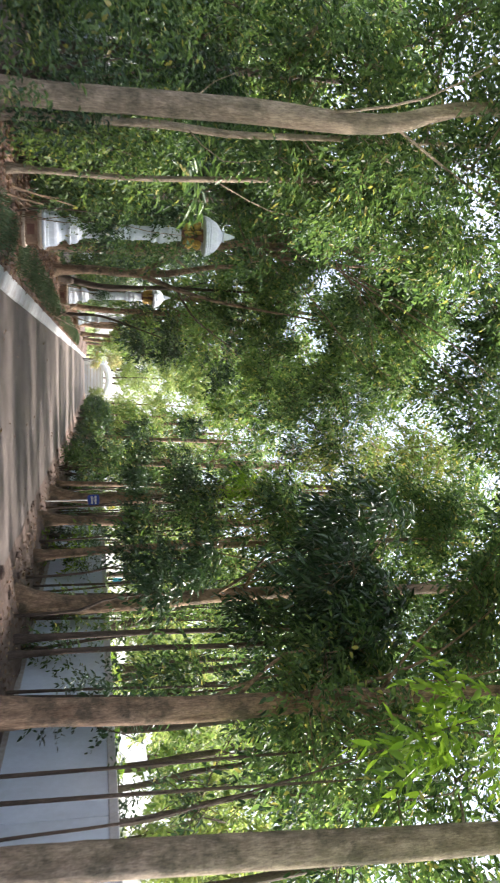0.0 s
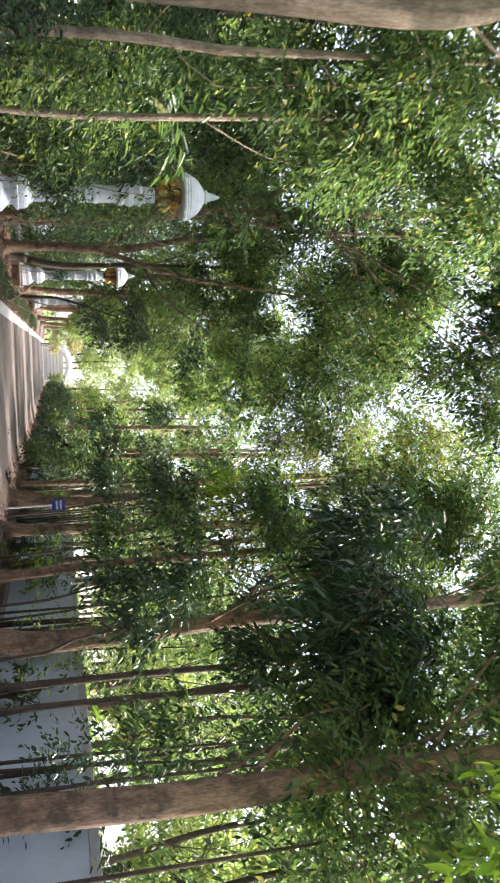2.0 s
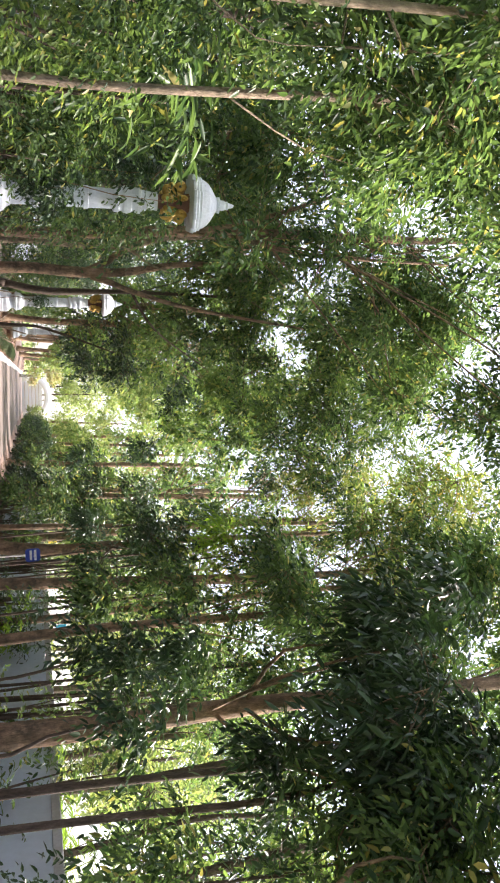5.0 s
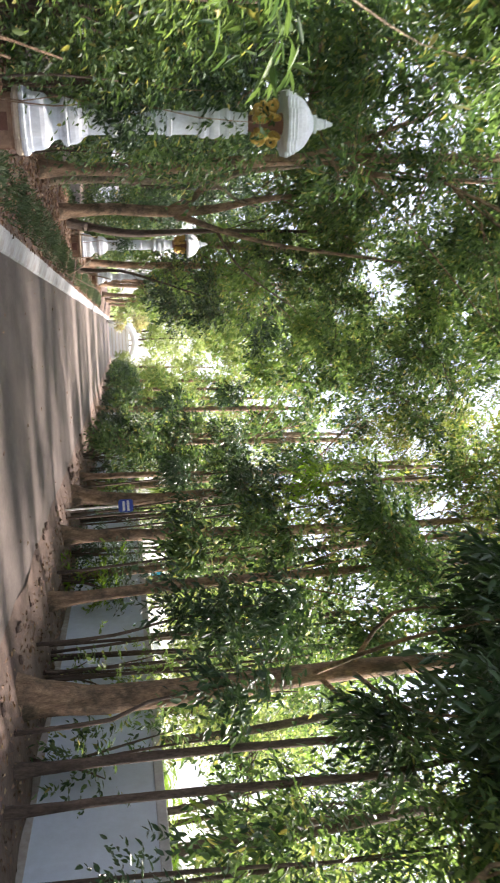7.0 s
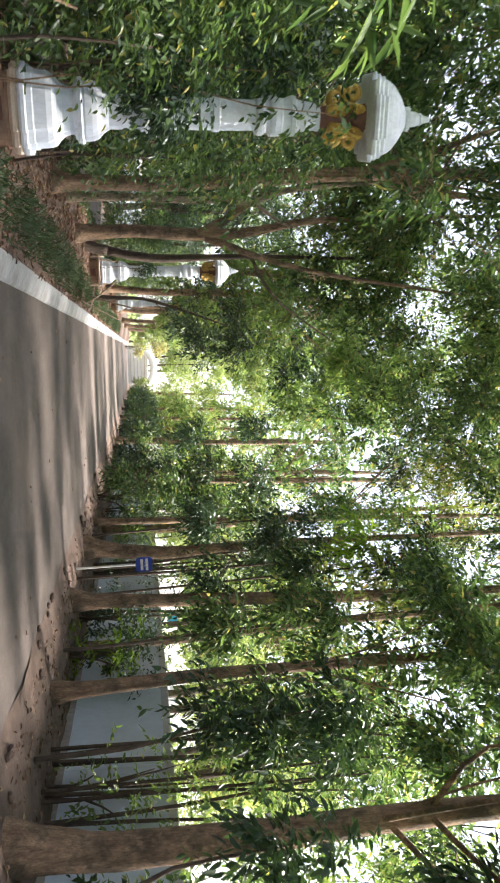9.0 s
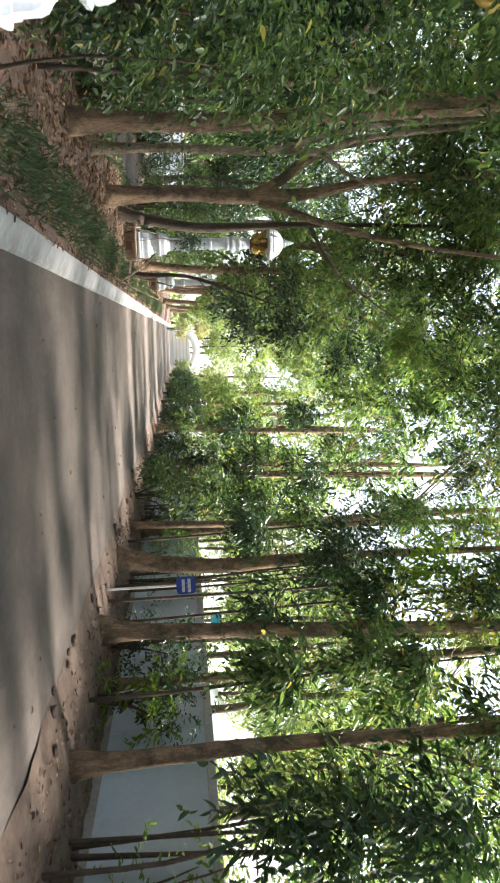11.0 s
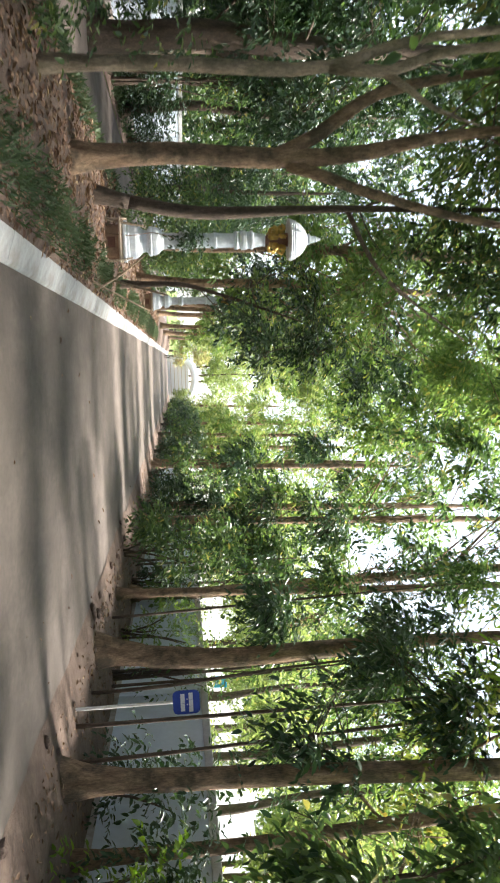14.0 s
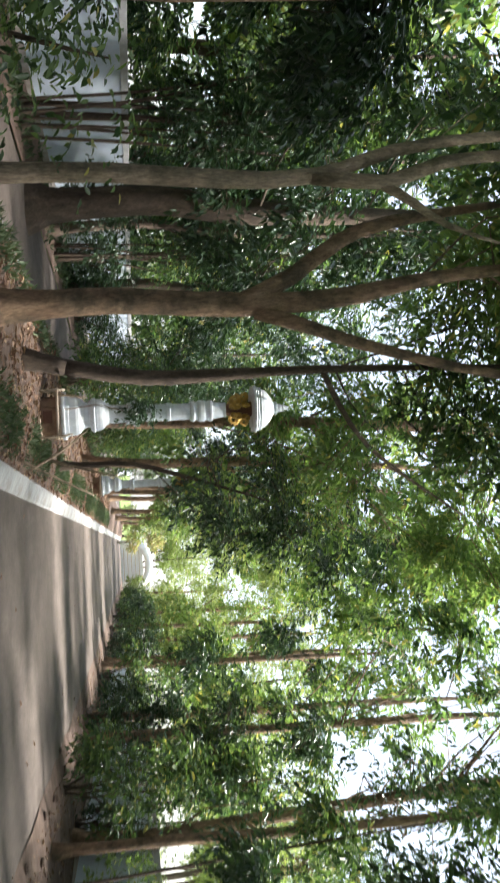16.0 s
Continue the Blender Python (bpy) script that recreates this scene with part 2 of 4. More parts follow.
def foliage(name, clumps, mat, twigs, per_twig=9, leaf=0.1, slim=0.42, droop=0.35, twig_len=0.45, seed=0):
    """Leafy twigs spread through round clumps (x, y, z, radius, flattening)."""
    rng = np.random.default_rng(seed)
    C = np.array([c[:3] for c in clumps], float)
    Rr = np.array([c[3] for c in clumps], float)
    F = np.array([c[4] if len(c) > 4 else 0.75 for c in clumps], float)
    w = Rr ** 2
    pick = rng.choice(len(C), twigs, p=w / w.sum())
    d = rng.normal(size=(twigs, 3))
    d /= np.linalg.norm(d, axis=1)[:, None]
    rad = Rr[pick] * rng.uniform(0.1, 1.0, twigs) ** 0.55
    start = C[pick] + d * rad[:, None] * np.stack([np.ones(twigs), np.ones(twigs), F[pick]], 1)
    way = d * 0.8 + rng.normal(size=(twigs, 3)) * 0.55
    way[:, 2] -= droop * rng.uniform(0.2, 1.4, twigs)
    way /= np.linalg.norm(way, axis=1)[:, None]
    k = per_twig
    u = np.tile(np.linspace(0.1, 1, k), twigs) + rng.uniform(-0.04, 0.04, twigs * k)
    tw = np.repeat(way, k, 0)
    tl = np.repeat(twig_len * rng.uniform(0.6, 1.3, twigs), k)
    base = np.repeat(start, k, 0) + tw * (u * tl)[:, None]
    base[:, 2] -= droop * 0.35 * tl * u ** 2
    sidev = np.cross(tw, np.array([0, 0, 1.0]) + rng.normal(size=(twigs * k, 3)) * 0.25)
    sidev /= np.linalg.norm(sidev, axis=1)[:, None] + 1e-9
    sgn = np.where(np.arange(twigs * k) % 2 == 0, 1.0, -1.0)[:, None]
    along = tw * 0.55 + sidev * sgn * 0.8 + rng.normal(size=(twigs * k, 3)) * 0.22
    along[:, 2] -= droop * 0.6
    nor = np.array([0, 0, 1.0]) + rng.normal(size=(twigs * k, 3)) * 0.45
    L = leaf * rng.uniform(0.6, 1.25, twigs * k)
    return leaf_mesh(name, base, along, nor, L, L * slim * rng.uniform(0.8, 1.2, twigs * k), mat)


# ---- ground, roads, median ----
ROAD_L, ROAD_R, WALL_R = -1.22, 3.25, 5.42


def bumpy_sheet(name, x0, x1, y0, y1, nx, ny, height, mat, label="", category="", edge=None):
    verts, faces = [], []
    for j in range(ny + 1):
        y = y0 + (y1 - y0) * j / ny
        for i in range(nx + 1):
            x = x0 + (x1 - x0) * i / nx
            if edge and i == 0:
                x += edge(y)
            verts.append((x, y, height(x, y)))
    for j in range(ny):
        for i in range(nx):
            a = j * (nx + 1) + i
            faces.append((a, a + 1, a + nx + 2, a + nx + 1))
    ob = new(name, mesh_of(name, verts, faces, mat, True))
    return tagged(ob, label, category, kind="structure")


def n2(x, y, s, seed=0.0):
    return noise.noise(Vector((x * s, y * s, seed)))


tagged(new("ground", box_mesh("ground", -900, 900, -900, 900, -0.6, -0.06, M_LAWN)), "grassy ground reaching to the horizon around the roads", "ground", kind="structure")
bumpy_sheet("road", ROAD_L - 0.02, 3.9, -12, 112, 10, 120, lambda x, y: 0.012 * n2(x, y, 0.3), M_ROAD, "grey-brown worn asphalt road with dusty stains", "road")
bumpy_sheet("road_beyond_median", -6.7, -4.5, -12, 112, 6, 60, lambda x, y: 0.0 + 0.01 * n2(x, y, 0.4, 3), M_ROAD, "narrow grey asphalt road beyond the tree median", "road")


def median_height(x, y):
    u = (x + 1.5) / -3.0
    return 0.08 + 0.24 * max(0.0, math.sin(math.pi * min(max(u, 0), 1))) ** 0.7 + 0.05 * n2(x, y, 1.1) + 0.03 * n2(x, y, 3.2)


bumpy_sheet("median", -4.5, -1.49, -12, 112, 18, 420, median_height, M_DIRT, "raised earth median covered with dry brown leaves", "ground")


def verge_height(x, y):
    u = (x - 3.2) / 2.2
    return -0.03 + 0.19 * min(max(u, 0), 1) ** 0.5 + 0.05 * n2(x, y, 1.0, 7) * min(1, max(u, 0) * 3) + 0.02 * n2(x, y, 3.5, 9) * min(1, max(u, 0) * 3)


bumpy_sheet("verge", ROAD_R, WALL_R - 0.01, -12, 112, 14, 420, verge_height, M_DIRT, "bare brown earth verge below the wall, strewn with leaves", "ground", edge=lambda y: 0.22 * n2(0, y, 0.45, 5) + 0.08 * n2(0, y, 1.7, 2))
bumpy_sheet("verge_far_side", -8.0, -6.7, -12, 112, 6, 120, lambda x, y: 0.02 + 0.05 * n2(x, y, 0.8, 11) + 0.08 * max(0, -6.7 - x), M_DIRT, "earth verge below the pale wall across the far road", "ground")

# kerb of separate stones along the median
kerb = tagged(new("kerb"), "white-painted concrete kerb along the median, scuffed and stained", "kerb", kind="structure")
def kerb_mesh(half):
    """A kerb stone with a sloping top, worn at its edges."""
    bm = bmesh.new()
    prof = [(0.14, -0.1), (0.14, 0.012), (0.115, 0.04), (-0.1, 0.105), (-0.135, 0.11), (-0.15, 0.095), (-0.15, -0.1)]
    f = bm.faces.new([bm.verts.new((x, -half, z)) for x, z in prof])
    ext = bmesh.ops.extrude_face_region(bm, geom=[f])
    bmesh.ops.translate(bm, vec=(0, 2 * half, 0), verts=[v for v in ext["geom"] if isinstance(v, bmesh.types.BMVert)])
    bmesh.ops.recalc_face_normals(bm, faces=bm.faces[:])
    me = bpy.data.meshes.new("kerb_stone")
    bm.to_mesh(me)
    bm.free()
    me.materials.append(M_KERB)
    return me


stone_me = kerb_mesh(0.498)
for i in range(118):
    st = child("kerb_stone", stone_me, kerb)
    st.location = (-1.36 + 0.006 * n2(i, 3, 0.9), -9.5 + i, 0.004 * n2(i, 0, 0.7))
kerb_far = tagged(new("kerb_far_side"), "low grey kerb on the far side of the median", "kerb", kind="structure")
far_me = box_mesh("kerb_stone", -0.1, 0.1, -0.995, 0.995, -0.1, 0.12, M_COPING, 0.015)
for i in range(58):
    child("kerb_stone", far_me, kerb_far).location = (-4.45, -9 + 2 * i, 0)

# walls with panels and coping
WALL_H = 1.78


def panel_wall(name, x, y0, count, label, strip):
    wall = tagged(new(name), label, "wall", kind="structure")
    pm = box_mesh("panel", -0.07, 0.07, -1.49, 1.49, -0.2, WALL_H - 0.12, M_WALL, 0.008)
    cm = box_mesh("coping", -0.1, 0.1, -1.497, 1.497, WALL_H - 0.118, WALL_H, M_COPING, 0.012)
    fm = box_mesh("wall_foot", -0.082, 0.082, -1.497, 1.497, -0.2, 0.24, M_FOOT, 0.006)
    post = box_mesh("post", -0.09, 0.09, -0.04, 0.04, -0.2, WALL_H - 0.12, M_WALL, 0.006)
    for i in range(count):
        y = y0 + 3 * i
        for nm, me, dy in (("panel", pm, 0), ("coping", cm, 0), ("wall_foot", fm, 0)) + ((("post", post, 1.5),) if strip else ()):
            child(nm, me, wall).location = (x, y + dy, 0)
    return wall


panel_wall("wall_right", WALL_R + 0.08, -10, 38, "pale blue-grey rendered boundary wall with a grey coping", False)
panel_wall("wall_left", -8.1, -10, 38, "pale blue wall in panels across the far road", True)


# ---- trees ----
def clumps_in(rng, cx, cy, cz, rx, ry, rz, n, r0=0.55, r1=0.95):
    out = []
    for _ in range(n):
        d = rng.normal(size=3)
        d /= np.linalg.norm(d)
        k = rng.uniform(0.35, 1.0) ** 0.5
        out.append((cx + d[0] * rx * k, cy + d[1] * ry * k, cz + d[2] * rz * k, rng.uniform(r0, r1), rng.uniform(0.5, 0.85)))
    return out


def tree(label, path, radii, crowns, bark, leafmat, seed, limbs=6, leaf=0.11, twigs=900, slim=0.42, droop=0.35, clump_n=26, bare=0, category="tree", group="", flare=True, forks=(), r0=0.32, r1=0.68):
    """A tree from its foot: a tapered trunk along path, limbs into the crowns (x, y, z, rx, ry, rz), leaves in clumps."""
    rng = np.random.default_rng(seed)
    foot = Vector(path[0])
    root = new("tree")
    root.location = foot
    tagged(root, label, category, group)
    loc = [Vector(p) - foot for p in path]
    pts, rad = list(loc), list(radii)
    if flare:
        up = (loc[1] - loc[0]).normalized()
        pts = [loc[0] - up * 0.25, loc[0] + up * 0.06, loc[0] + up * 0.3, loc[0] + up * 0.65] + loc[1:]
        rad = [radii[0] * 2.1, radii[0] * 1.6, radii[0] * 1.2, radii[0]] + list(radii[1:])
    child("trunk", tube("trunk", pts, rad, bark, 12, 0.07, seed), root)
    for fp, fr in forks:
        child("fork", tube("fork", [Vector(p) - foot for p in fp], fr, bark, 9, 0.06, seed + 50), root)
    clumps = []
    for ci, (cx, cy, cz, rx, ry, rz) in enumerate(crowns):
        size = min(1.0, (rx * ry * rz / 7.0) ** 0.55)
        cl = clumps_in(rng, cx - foot.x, cy - foot.y, cz - foot.z, rx, ry, rz, max(4, int(clump_n * size)), r0 * min(1, 0.5 + 0.5 * size), r1 * min(1, 0.35 + 0.65 * size))
        clumps += cl
        for k in range(int(limbs * size) if size > 0.25 else 0):
            goal = Vector(cl[k % len(cl)][:3])
            # leave the trunk well below the goal, each limb at its own height
            hz = loc[0].z + (goal.z - loc[0].z) * rng.uniform(0.5, 0.9)
            best = next((q for q in range(1, len(loc)) if loc[q].z >= hz), len(loc) - 1)
            a = loc[best - 1].lerp(loc[best], min(1.0, max(0.05, (hz - loc[best - 1].z) / max(0.1, loc[best].z - loc[best - 1].z))))
            mid = a.lerp(goal, rng.uniform(0.4, 0.6)) + Vector((rng.uniform(-0.3, 0.3), rng.uniform(-0.3, 0.3), rng.uniform(-0.3, 0.25)))
            rl = min(0.036, radii[best] * rng.uniform(0.16, 0.34))
            child("limb", tube("limb", [a, mid, goal], [rl, rl * 0.6, rl * 0.18], bark, 6, 0.06, seed + k), root)
    if len(clumps) > 12 and foot.y < 40:
        tagged(child("twig_spray", twig_mesh("twig_spray", clumps, bark, seed), root), kind="stuff")
    child("crown", foliage("crown", clumps, leafmat, twigs, 9, leaf, slim, droop, 0.5, seed), root)
    return root


def twig_mesh(name, clumps, mat, seed):
    """Thin bare twigs that link each clump with its neighbours."""
    g = np.random.default_rng(seed + 9)
    C = np.array([c[:3] for c in clumps], float)
    verts, faces = [], []
    for i in range(len(C)):
        near = np.argsort(np.linalg.norm(C - C[i], axis=1))[1:4]
        for j in near:
            a, d = Vector(C[i]), Vector(C[j])
            d = d + (d - a) * g.uniform(0.1, 0.6)
            m = a.lerp(d, 0.5) + Vector(g.uniform(-0.12, 0.12, 3))
            r = g.uniform(0.006, 0.014)
            n = (d - a).normalized()
            u = n.orthogonal().normalized()
            w = n.cross(u)
            o = len(verts)
            for p, q in ((a, r), (m, r * 0.75), (d, r * 0.3)):
                for k in range(4):
                    verts.append(p + (u * math.cos(k * 1.5708) + w * math.sin(k * 1.5708)) * q)
            for s in (0, 4):
                for k in range(4):
                    faces.append((o + s + k, o + s + (k + 1) % 4, o + s + 4 + (k + 1) % 4, o + s + 4 + k))
    return mesh_of(name, verts, faces, mat, True)


def shrub(label, x, y, z, rx, ry, rz, leafmat, seed, twigs=350, leaf=0.09, slim=0.45, droop=0.3, stems=5, bark=None, category="shrub", n=12):
    rng = np.random.default_rng(seed)
    root = new("shrub")
    root.location = (x, y, z)
    tagged(root, label, category)
    cl = clumps_in(rng, 0, 0, rz, rx, ry, rz * 0.85, n, 0.25, 0.5)
    for k in range(stems):
        g = Vector(cl[k][:3])
        child("stem", tube("stem", [(rng.uniform(-0.12, 0.12), rng.uniform(-0.12, 0.12), -0.1), (g.x * 0.35, g.y * 0.35, max(0.1, g.z * 0.55)), g], [0.028, 0.02, 0.007], bark or M_BARK_DARK, 6, 0.05, seed + k), root)
    child("foliage", foliage("foliage", cl, leafmat, twigs, 8, leaf, slim, droop, 0.38, seed), root)
    return root


# the row on the verge: foot x, y, radius, lean to x at the top, bark, height, leaves, crowns
T = "tall straight tree with brown bark on the verge by the wall"
VERGE = [
    (4.5, 7.0, 0.19, 0.14, M_BARK_GREY, 9.0, M_LEAF, [(5.6, 8.8, 5.5, 1.1, 1.3, 1.2), (3.8, 6.8, 9.4, 2.0, 2.4, 1.6)], 0.12, 2300),
    (4.5, 10.0, 0.185, 0.1, M_BARK, 8.0, M_LEAF, [(4.9, 10.6, 4.9, 1.3, 1.5, 1.4), (5.3, 11.9, 6.4, 1.6, 1.4, 1.7), (4.0, 10.0, 8.6, 2.2, 2.0, 2.0)], 0.12, 3400),
    (4.28, 14.9, 0.18, 0.05, M_BARK, 9.5, M_LEAF_DARK, [(3.2, 13.4, 6.2, 1.1, 1.05, 1.1), (4.3, 12.0, 5.6, 1.0, 1.0, 0.9), (3.5, 11.7, 5.2, 0.8, 0.8, 0.75), (4.4, 15.8, 11.8, 1.6, 1.7, 1.3)], 0.18, 2000),
    (4.28, 18.5, 0.1, -0.2, M_BARK, 9.0, M_LEAF, [(4.6, 18.2, 3.5, 0.5, 0.8, 0.9), (4.4, 17.8, 5.5, 1.3, 1.3, 1.3), (4.6, 19.2, 10.8, 1.7, 1.9, 1.4)], 0.13, 2100),
    (5.0, 22.2, 0.085, -0.3, M_BARK, 11.0, M_LEAF, [(4.9, 21.6, 4.3, 0.8, 1.0, 1.0), (4.4, 22.0, 10.4, 2.3, 2.5, 1.9)], 0.12, 720),
    (4.18, 22.3, 0.145, 0.2, M_BARK, 10.0, M_LEAF_OLIVE, [(4.7, 22.9, 5.4, 1.2, 1.2, 1.5), (3.9, 22.6, 11.4, 2.4, 2.2, 1.9)], 0.13, 1050),
    (4.02, 25.9, 0.17, 0.2, M_BARK, 10.5, M_LEAF_LIGHT, [(4.9, 25.0, 4.6, 0.9, 1.1, 1.0), (4.6, 26.4, 7.4, 1.5, 1.5, 1.5), (3.8, 25.4, 12.2, 2.5, 2.4, 1.9)], 0.13, 1500),
    (5.1, 32.7, 0.15, 0.4, M_BARK, 11.5, M_LEAF_DARK, [(4.9, 31.0, 4.2, 0.9, 1.3, 1.5), (4.9, 31.8, 7.0, 1.5, 1.6, 1.4), (4.2, 32.0, 10.8, 2.4, 2.4, 2.2)], 0.15, 680),
    (4.2, 29.6, 0.09, 0.3, M_BARK, 11.5, M_LEAF_OLIVE, [(3.4, 31.0, 11.6, 2.6, 2.5, 2.0)], 0.14, 900),
]
# unseen trees beside and behind the camera, added to block the sun
for i, (x, y) in enumerate(((4.5, 3.0), (4.4, -1.5), (4.6, -6.0))):
    VERGE.append((x, y, 0.17, 0.1, M_BARK, 10.0, M_LEAF, [(x - 0.6, y, 8.5, 2.6, 2.6, 2.4)], 0.18, 1100))
SOME = (M_LEAF, M_LEAF_LIGHT, M_LEAF_DARK, M_LEAF_LIGHT)
# far crowns: paler leaf colours stand in for sun and haze
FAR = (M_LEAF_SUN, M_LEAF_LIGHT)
for i, y in enumerate((37.5, 41.0, 48.6, 51.6, 60.5, 63.5, 76.0, 80.5, 97.0)):
    x = 4.3 + 0.25 * math.sin(i * 2.1)
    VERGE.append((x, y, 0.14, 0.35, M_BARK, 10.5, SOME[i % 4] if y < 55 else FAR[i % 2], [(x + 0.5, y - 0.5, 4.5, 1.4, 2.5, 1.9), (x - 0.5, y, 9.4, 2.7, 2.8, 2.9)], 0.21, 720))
BENT = {0: [(4.4, 7.0, 0.0), (4.42, 7.0, 1.2), (4.47, 7.0, 2.7), (4.57, 7.0, 5.4), (4.7, 7.1, 8.0), (4.7, 7.1, 10.5)],
        1: [(4.26, 10.0, 0.05), (4.31, 10.0, 1.0), (4.37, 10.0, 2.7), (4.36, 10.0, 4.6), (4.38, 10.0, 6.5), (4.4, 10.0, 9.5)],
        2: [(4.24, 14.9, 0.05), (4.38, 14.9, 1.1), (4.36, 14.9, 2.6), (4.28, 14.9, 4.5), (4.33, 14.9, 8.9), (4.3, 14.9, 11.0)],
        3: [(4.28, 18.5, 0.1), (4.2, 18.5, 1.4), (4.13, 18.5, 2.8), (4.12, 18.5, 5.2), (4.1, 18.5, 8.0), (4.1, 18.5, 10.5)],
        5: [(4.15, 22.3, 0.1), (4.2, 22.3, 1.15), (4.25, 22.3, 2.8), (4.35, 22.3, 5.5), (4.4, 22.4, 9.0), (4.4, 22.4, 11.5)],
        6: [(4.02, 25.9, 0.1), (4.15, 25.9, 1.0), (4.22, 25.9, 2.2), (4.16, 25.9, 3.9), (4.1, 25.9, 6.2), (4.1, 25.9, 11.5)],
        7: [(5.1, 32.7, 0.1), (5.17, 32.7, 1.8), (5.05, 32.7, 4.6), (4.89, 32.7, 8.9), (4.85, 32.7, 12.5)]}
for i, (x, y, r, lean, bark, h, mat, crowns, leaf, tw) in enumerate(VERGE):
    path = [(x, y, verge_height(x, y)), (x + lean * 0.15, y, 2.2), (x + lean * 0.55, y + 0.1, 4.8), (x + lean, y + 0.2, h - 1), (x + lean * 1.3, y + 0.1, h + 1.5)]
    path = BENT.get(i, path)
    big = mat is M_LEAF_DARK and y < 16
    tree(T, path, [r, r * 0.95, r * 0.85, r * 0.75, r * 0.5, r * 0.2][:len(path) - 1] + [r * 0.2], crowns, bark, mat, 100 + i, 8 if y < 36 else 5, leaf * 1.1, tw, 0.3 if big else 0.42, 0.9 if big else 0.35, 34 if y < 36 else 20, group="trees on the verge")

L = "tall forked tree with pale bark growing in the leaf-strewn median"
MEDIAN = [
    (-2.5, 7.9, 0.127, -0.2, M_BARK_GREY, 8.5, M_LEAF, [(-3.2, 8.6, 6.4, 1.6, 1.6, 1.4), (-1.6, 9.4, 9.4, 2.4, 2.2, 1.7)], 0.095, 3300),
    (-2.9, 10.0, 0.05, -0.2, M_BARK_GREY, 7.0, M_LEAF, [(-3.4, 10.6, 4.6, 1.2, 1.3, 1.3), (-2.6, 11.5, 7.2, 1.6, 1.6, 1.4)], 0.095, 2700),
    (-2.58, 11.2, 0.045, -0.1, M_BARK_GREY, 5.5, M_LEAF, [(-2.9, 12.0, 5.2, 1.0, 1.1, 1.0)], 0.095, 1000),
    (-2.75, 19.0, 0.105, -0.25, M_BARK, 10.0, M_LEAF, [(-3.2, 17.8, 5.6, 1.6, 1.6, 1.6), (-1.6, 18.6, 9.6, 2.6, 2.4, 2.0), (0.2, 16.0, 10.4, 2.4, 2.3, 1.2)], 0.13, 3000),
    (-2.95, 21.3, 0.072, -0.1, M_BARK_GREY, 8.5, M_LEAF, [(-3.9, 22.4, 6.4, 1.5, 1.6, 1.5), (-1.9, 21.8, 9.4, 2.2, 2.2, 1.8)], 0.13, 2000),
    (-2.68, 23.4, 0.125, 0.0, M_BARK, 8.5, M_LEAF_LIGHT, [(-3.6, 25.0, 6.8, 1.8, 1.7, 1.7), (-1.2, 23.6, 10.0, 2.4, 2.2, 1.7)], 0.13, 2100),
    (-2.72, 25.8, 0.1, 0.15, M_BARK_DARK, 9.0, M_LEAF, [(-2.4, 26.6, 6.6, 1.6, 1.6, 1.6), (-0.6, 26.4, 10.6, 2.6, 2.2, 1.7), (0.3, 25.4, 7.6, 1.5, 1.7, 1.1), (1.1, 22.6, 8.3, 1.3, 1.5, 0.9)], 0.13, 2900),
    (-3.0, 32.0, 0.13, 0.5, M_BARK, 9.5, M_LEAF_LIGHT, [(-2.2, 31.6, 5.2, 1.2, 1.6, 1.7), (-1.0, 32.0, 9.4, 2.8, 2.4, 2.4)], 0.15, 1700),
]
# out-of-view median trees, added only for the shade they cast
for i, (x, y) in enumerate(((-2.7, 3.5), (-2.6, -2.0))):
    MEDIAN.append((x, y, 0.13, 0.1, M_BARK_GREY, 9.5, M_LEAF, [(x + 0.6, y, 8.6, 2.6, 2.6, 2.2)], 0.18, 1000))
for i, y in enumerate((37.0, 42.5, 49.0, 56.0, 64.0, 74.0, 85.0, 97.0)):
    x = -2.7 + 0.2 * math.sin(i * 1.7)
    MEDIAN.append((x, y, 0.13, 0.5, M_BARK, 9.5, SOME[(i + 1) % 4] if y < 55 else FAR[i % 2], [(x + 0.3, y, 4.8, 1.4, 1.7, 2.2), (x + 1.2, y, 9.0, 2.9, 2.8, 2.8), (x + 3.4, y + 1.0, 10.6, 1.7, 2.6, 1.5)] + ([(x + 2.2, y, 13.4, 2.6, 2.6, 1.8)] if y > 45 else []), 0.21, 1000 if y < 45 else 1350))
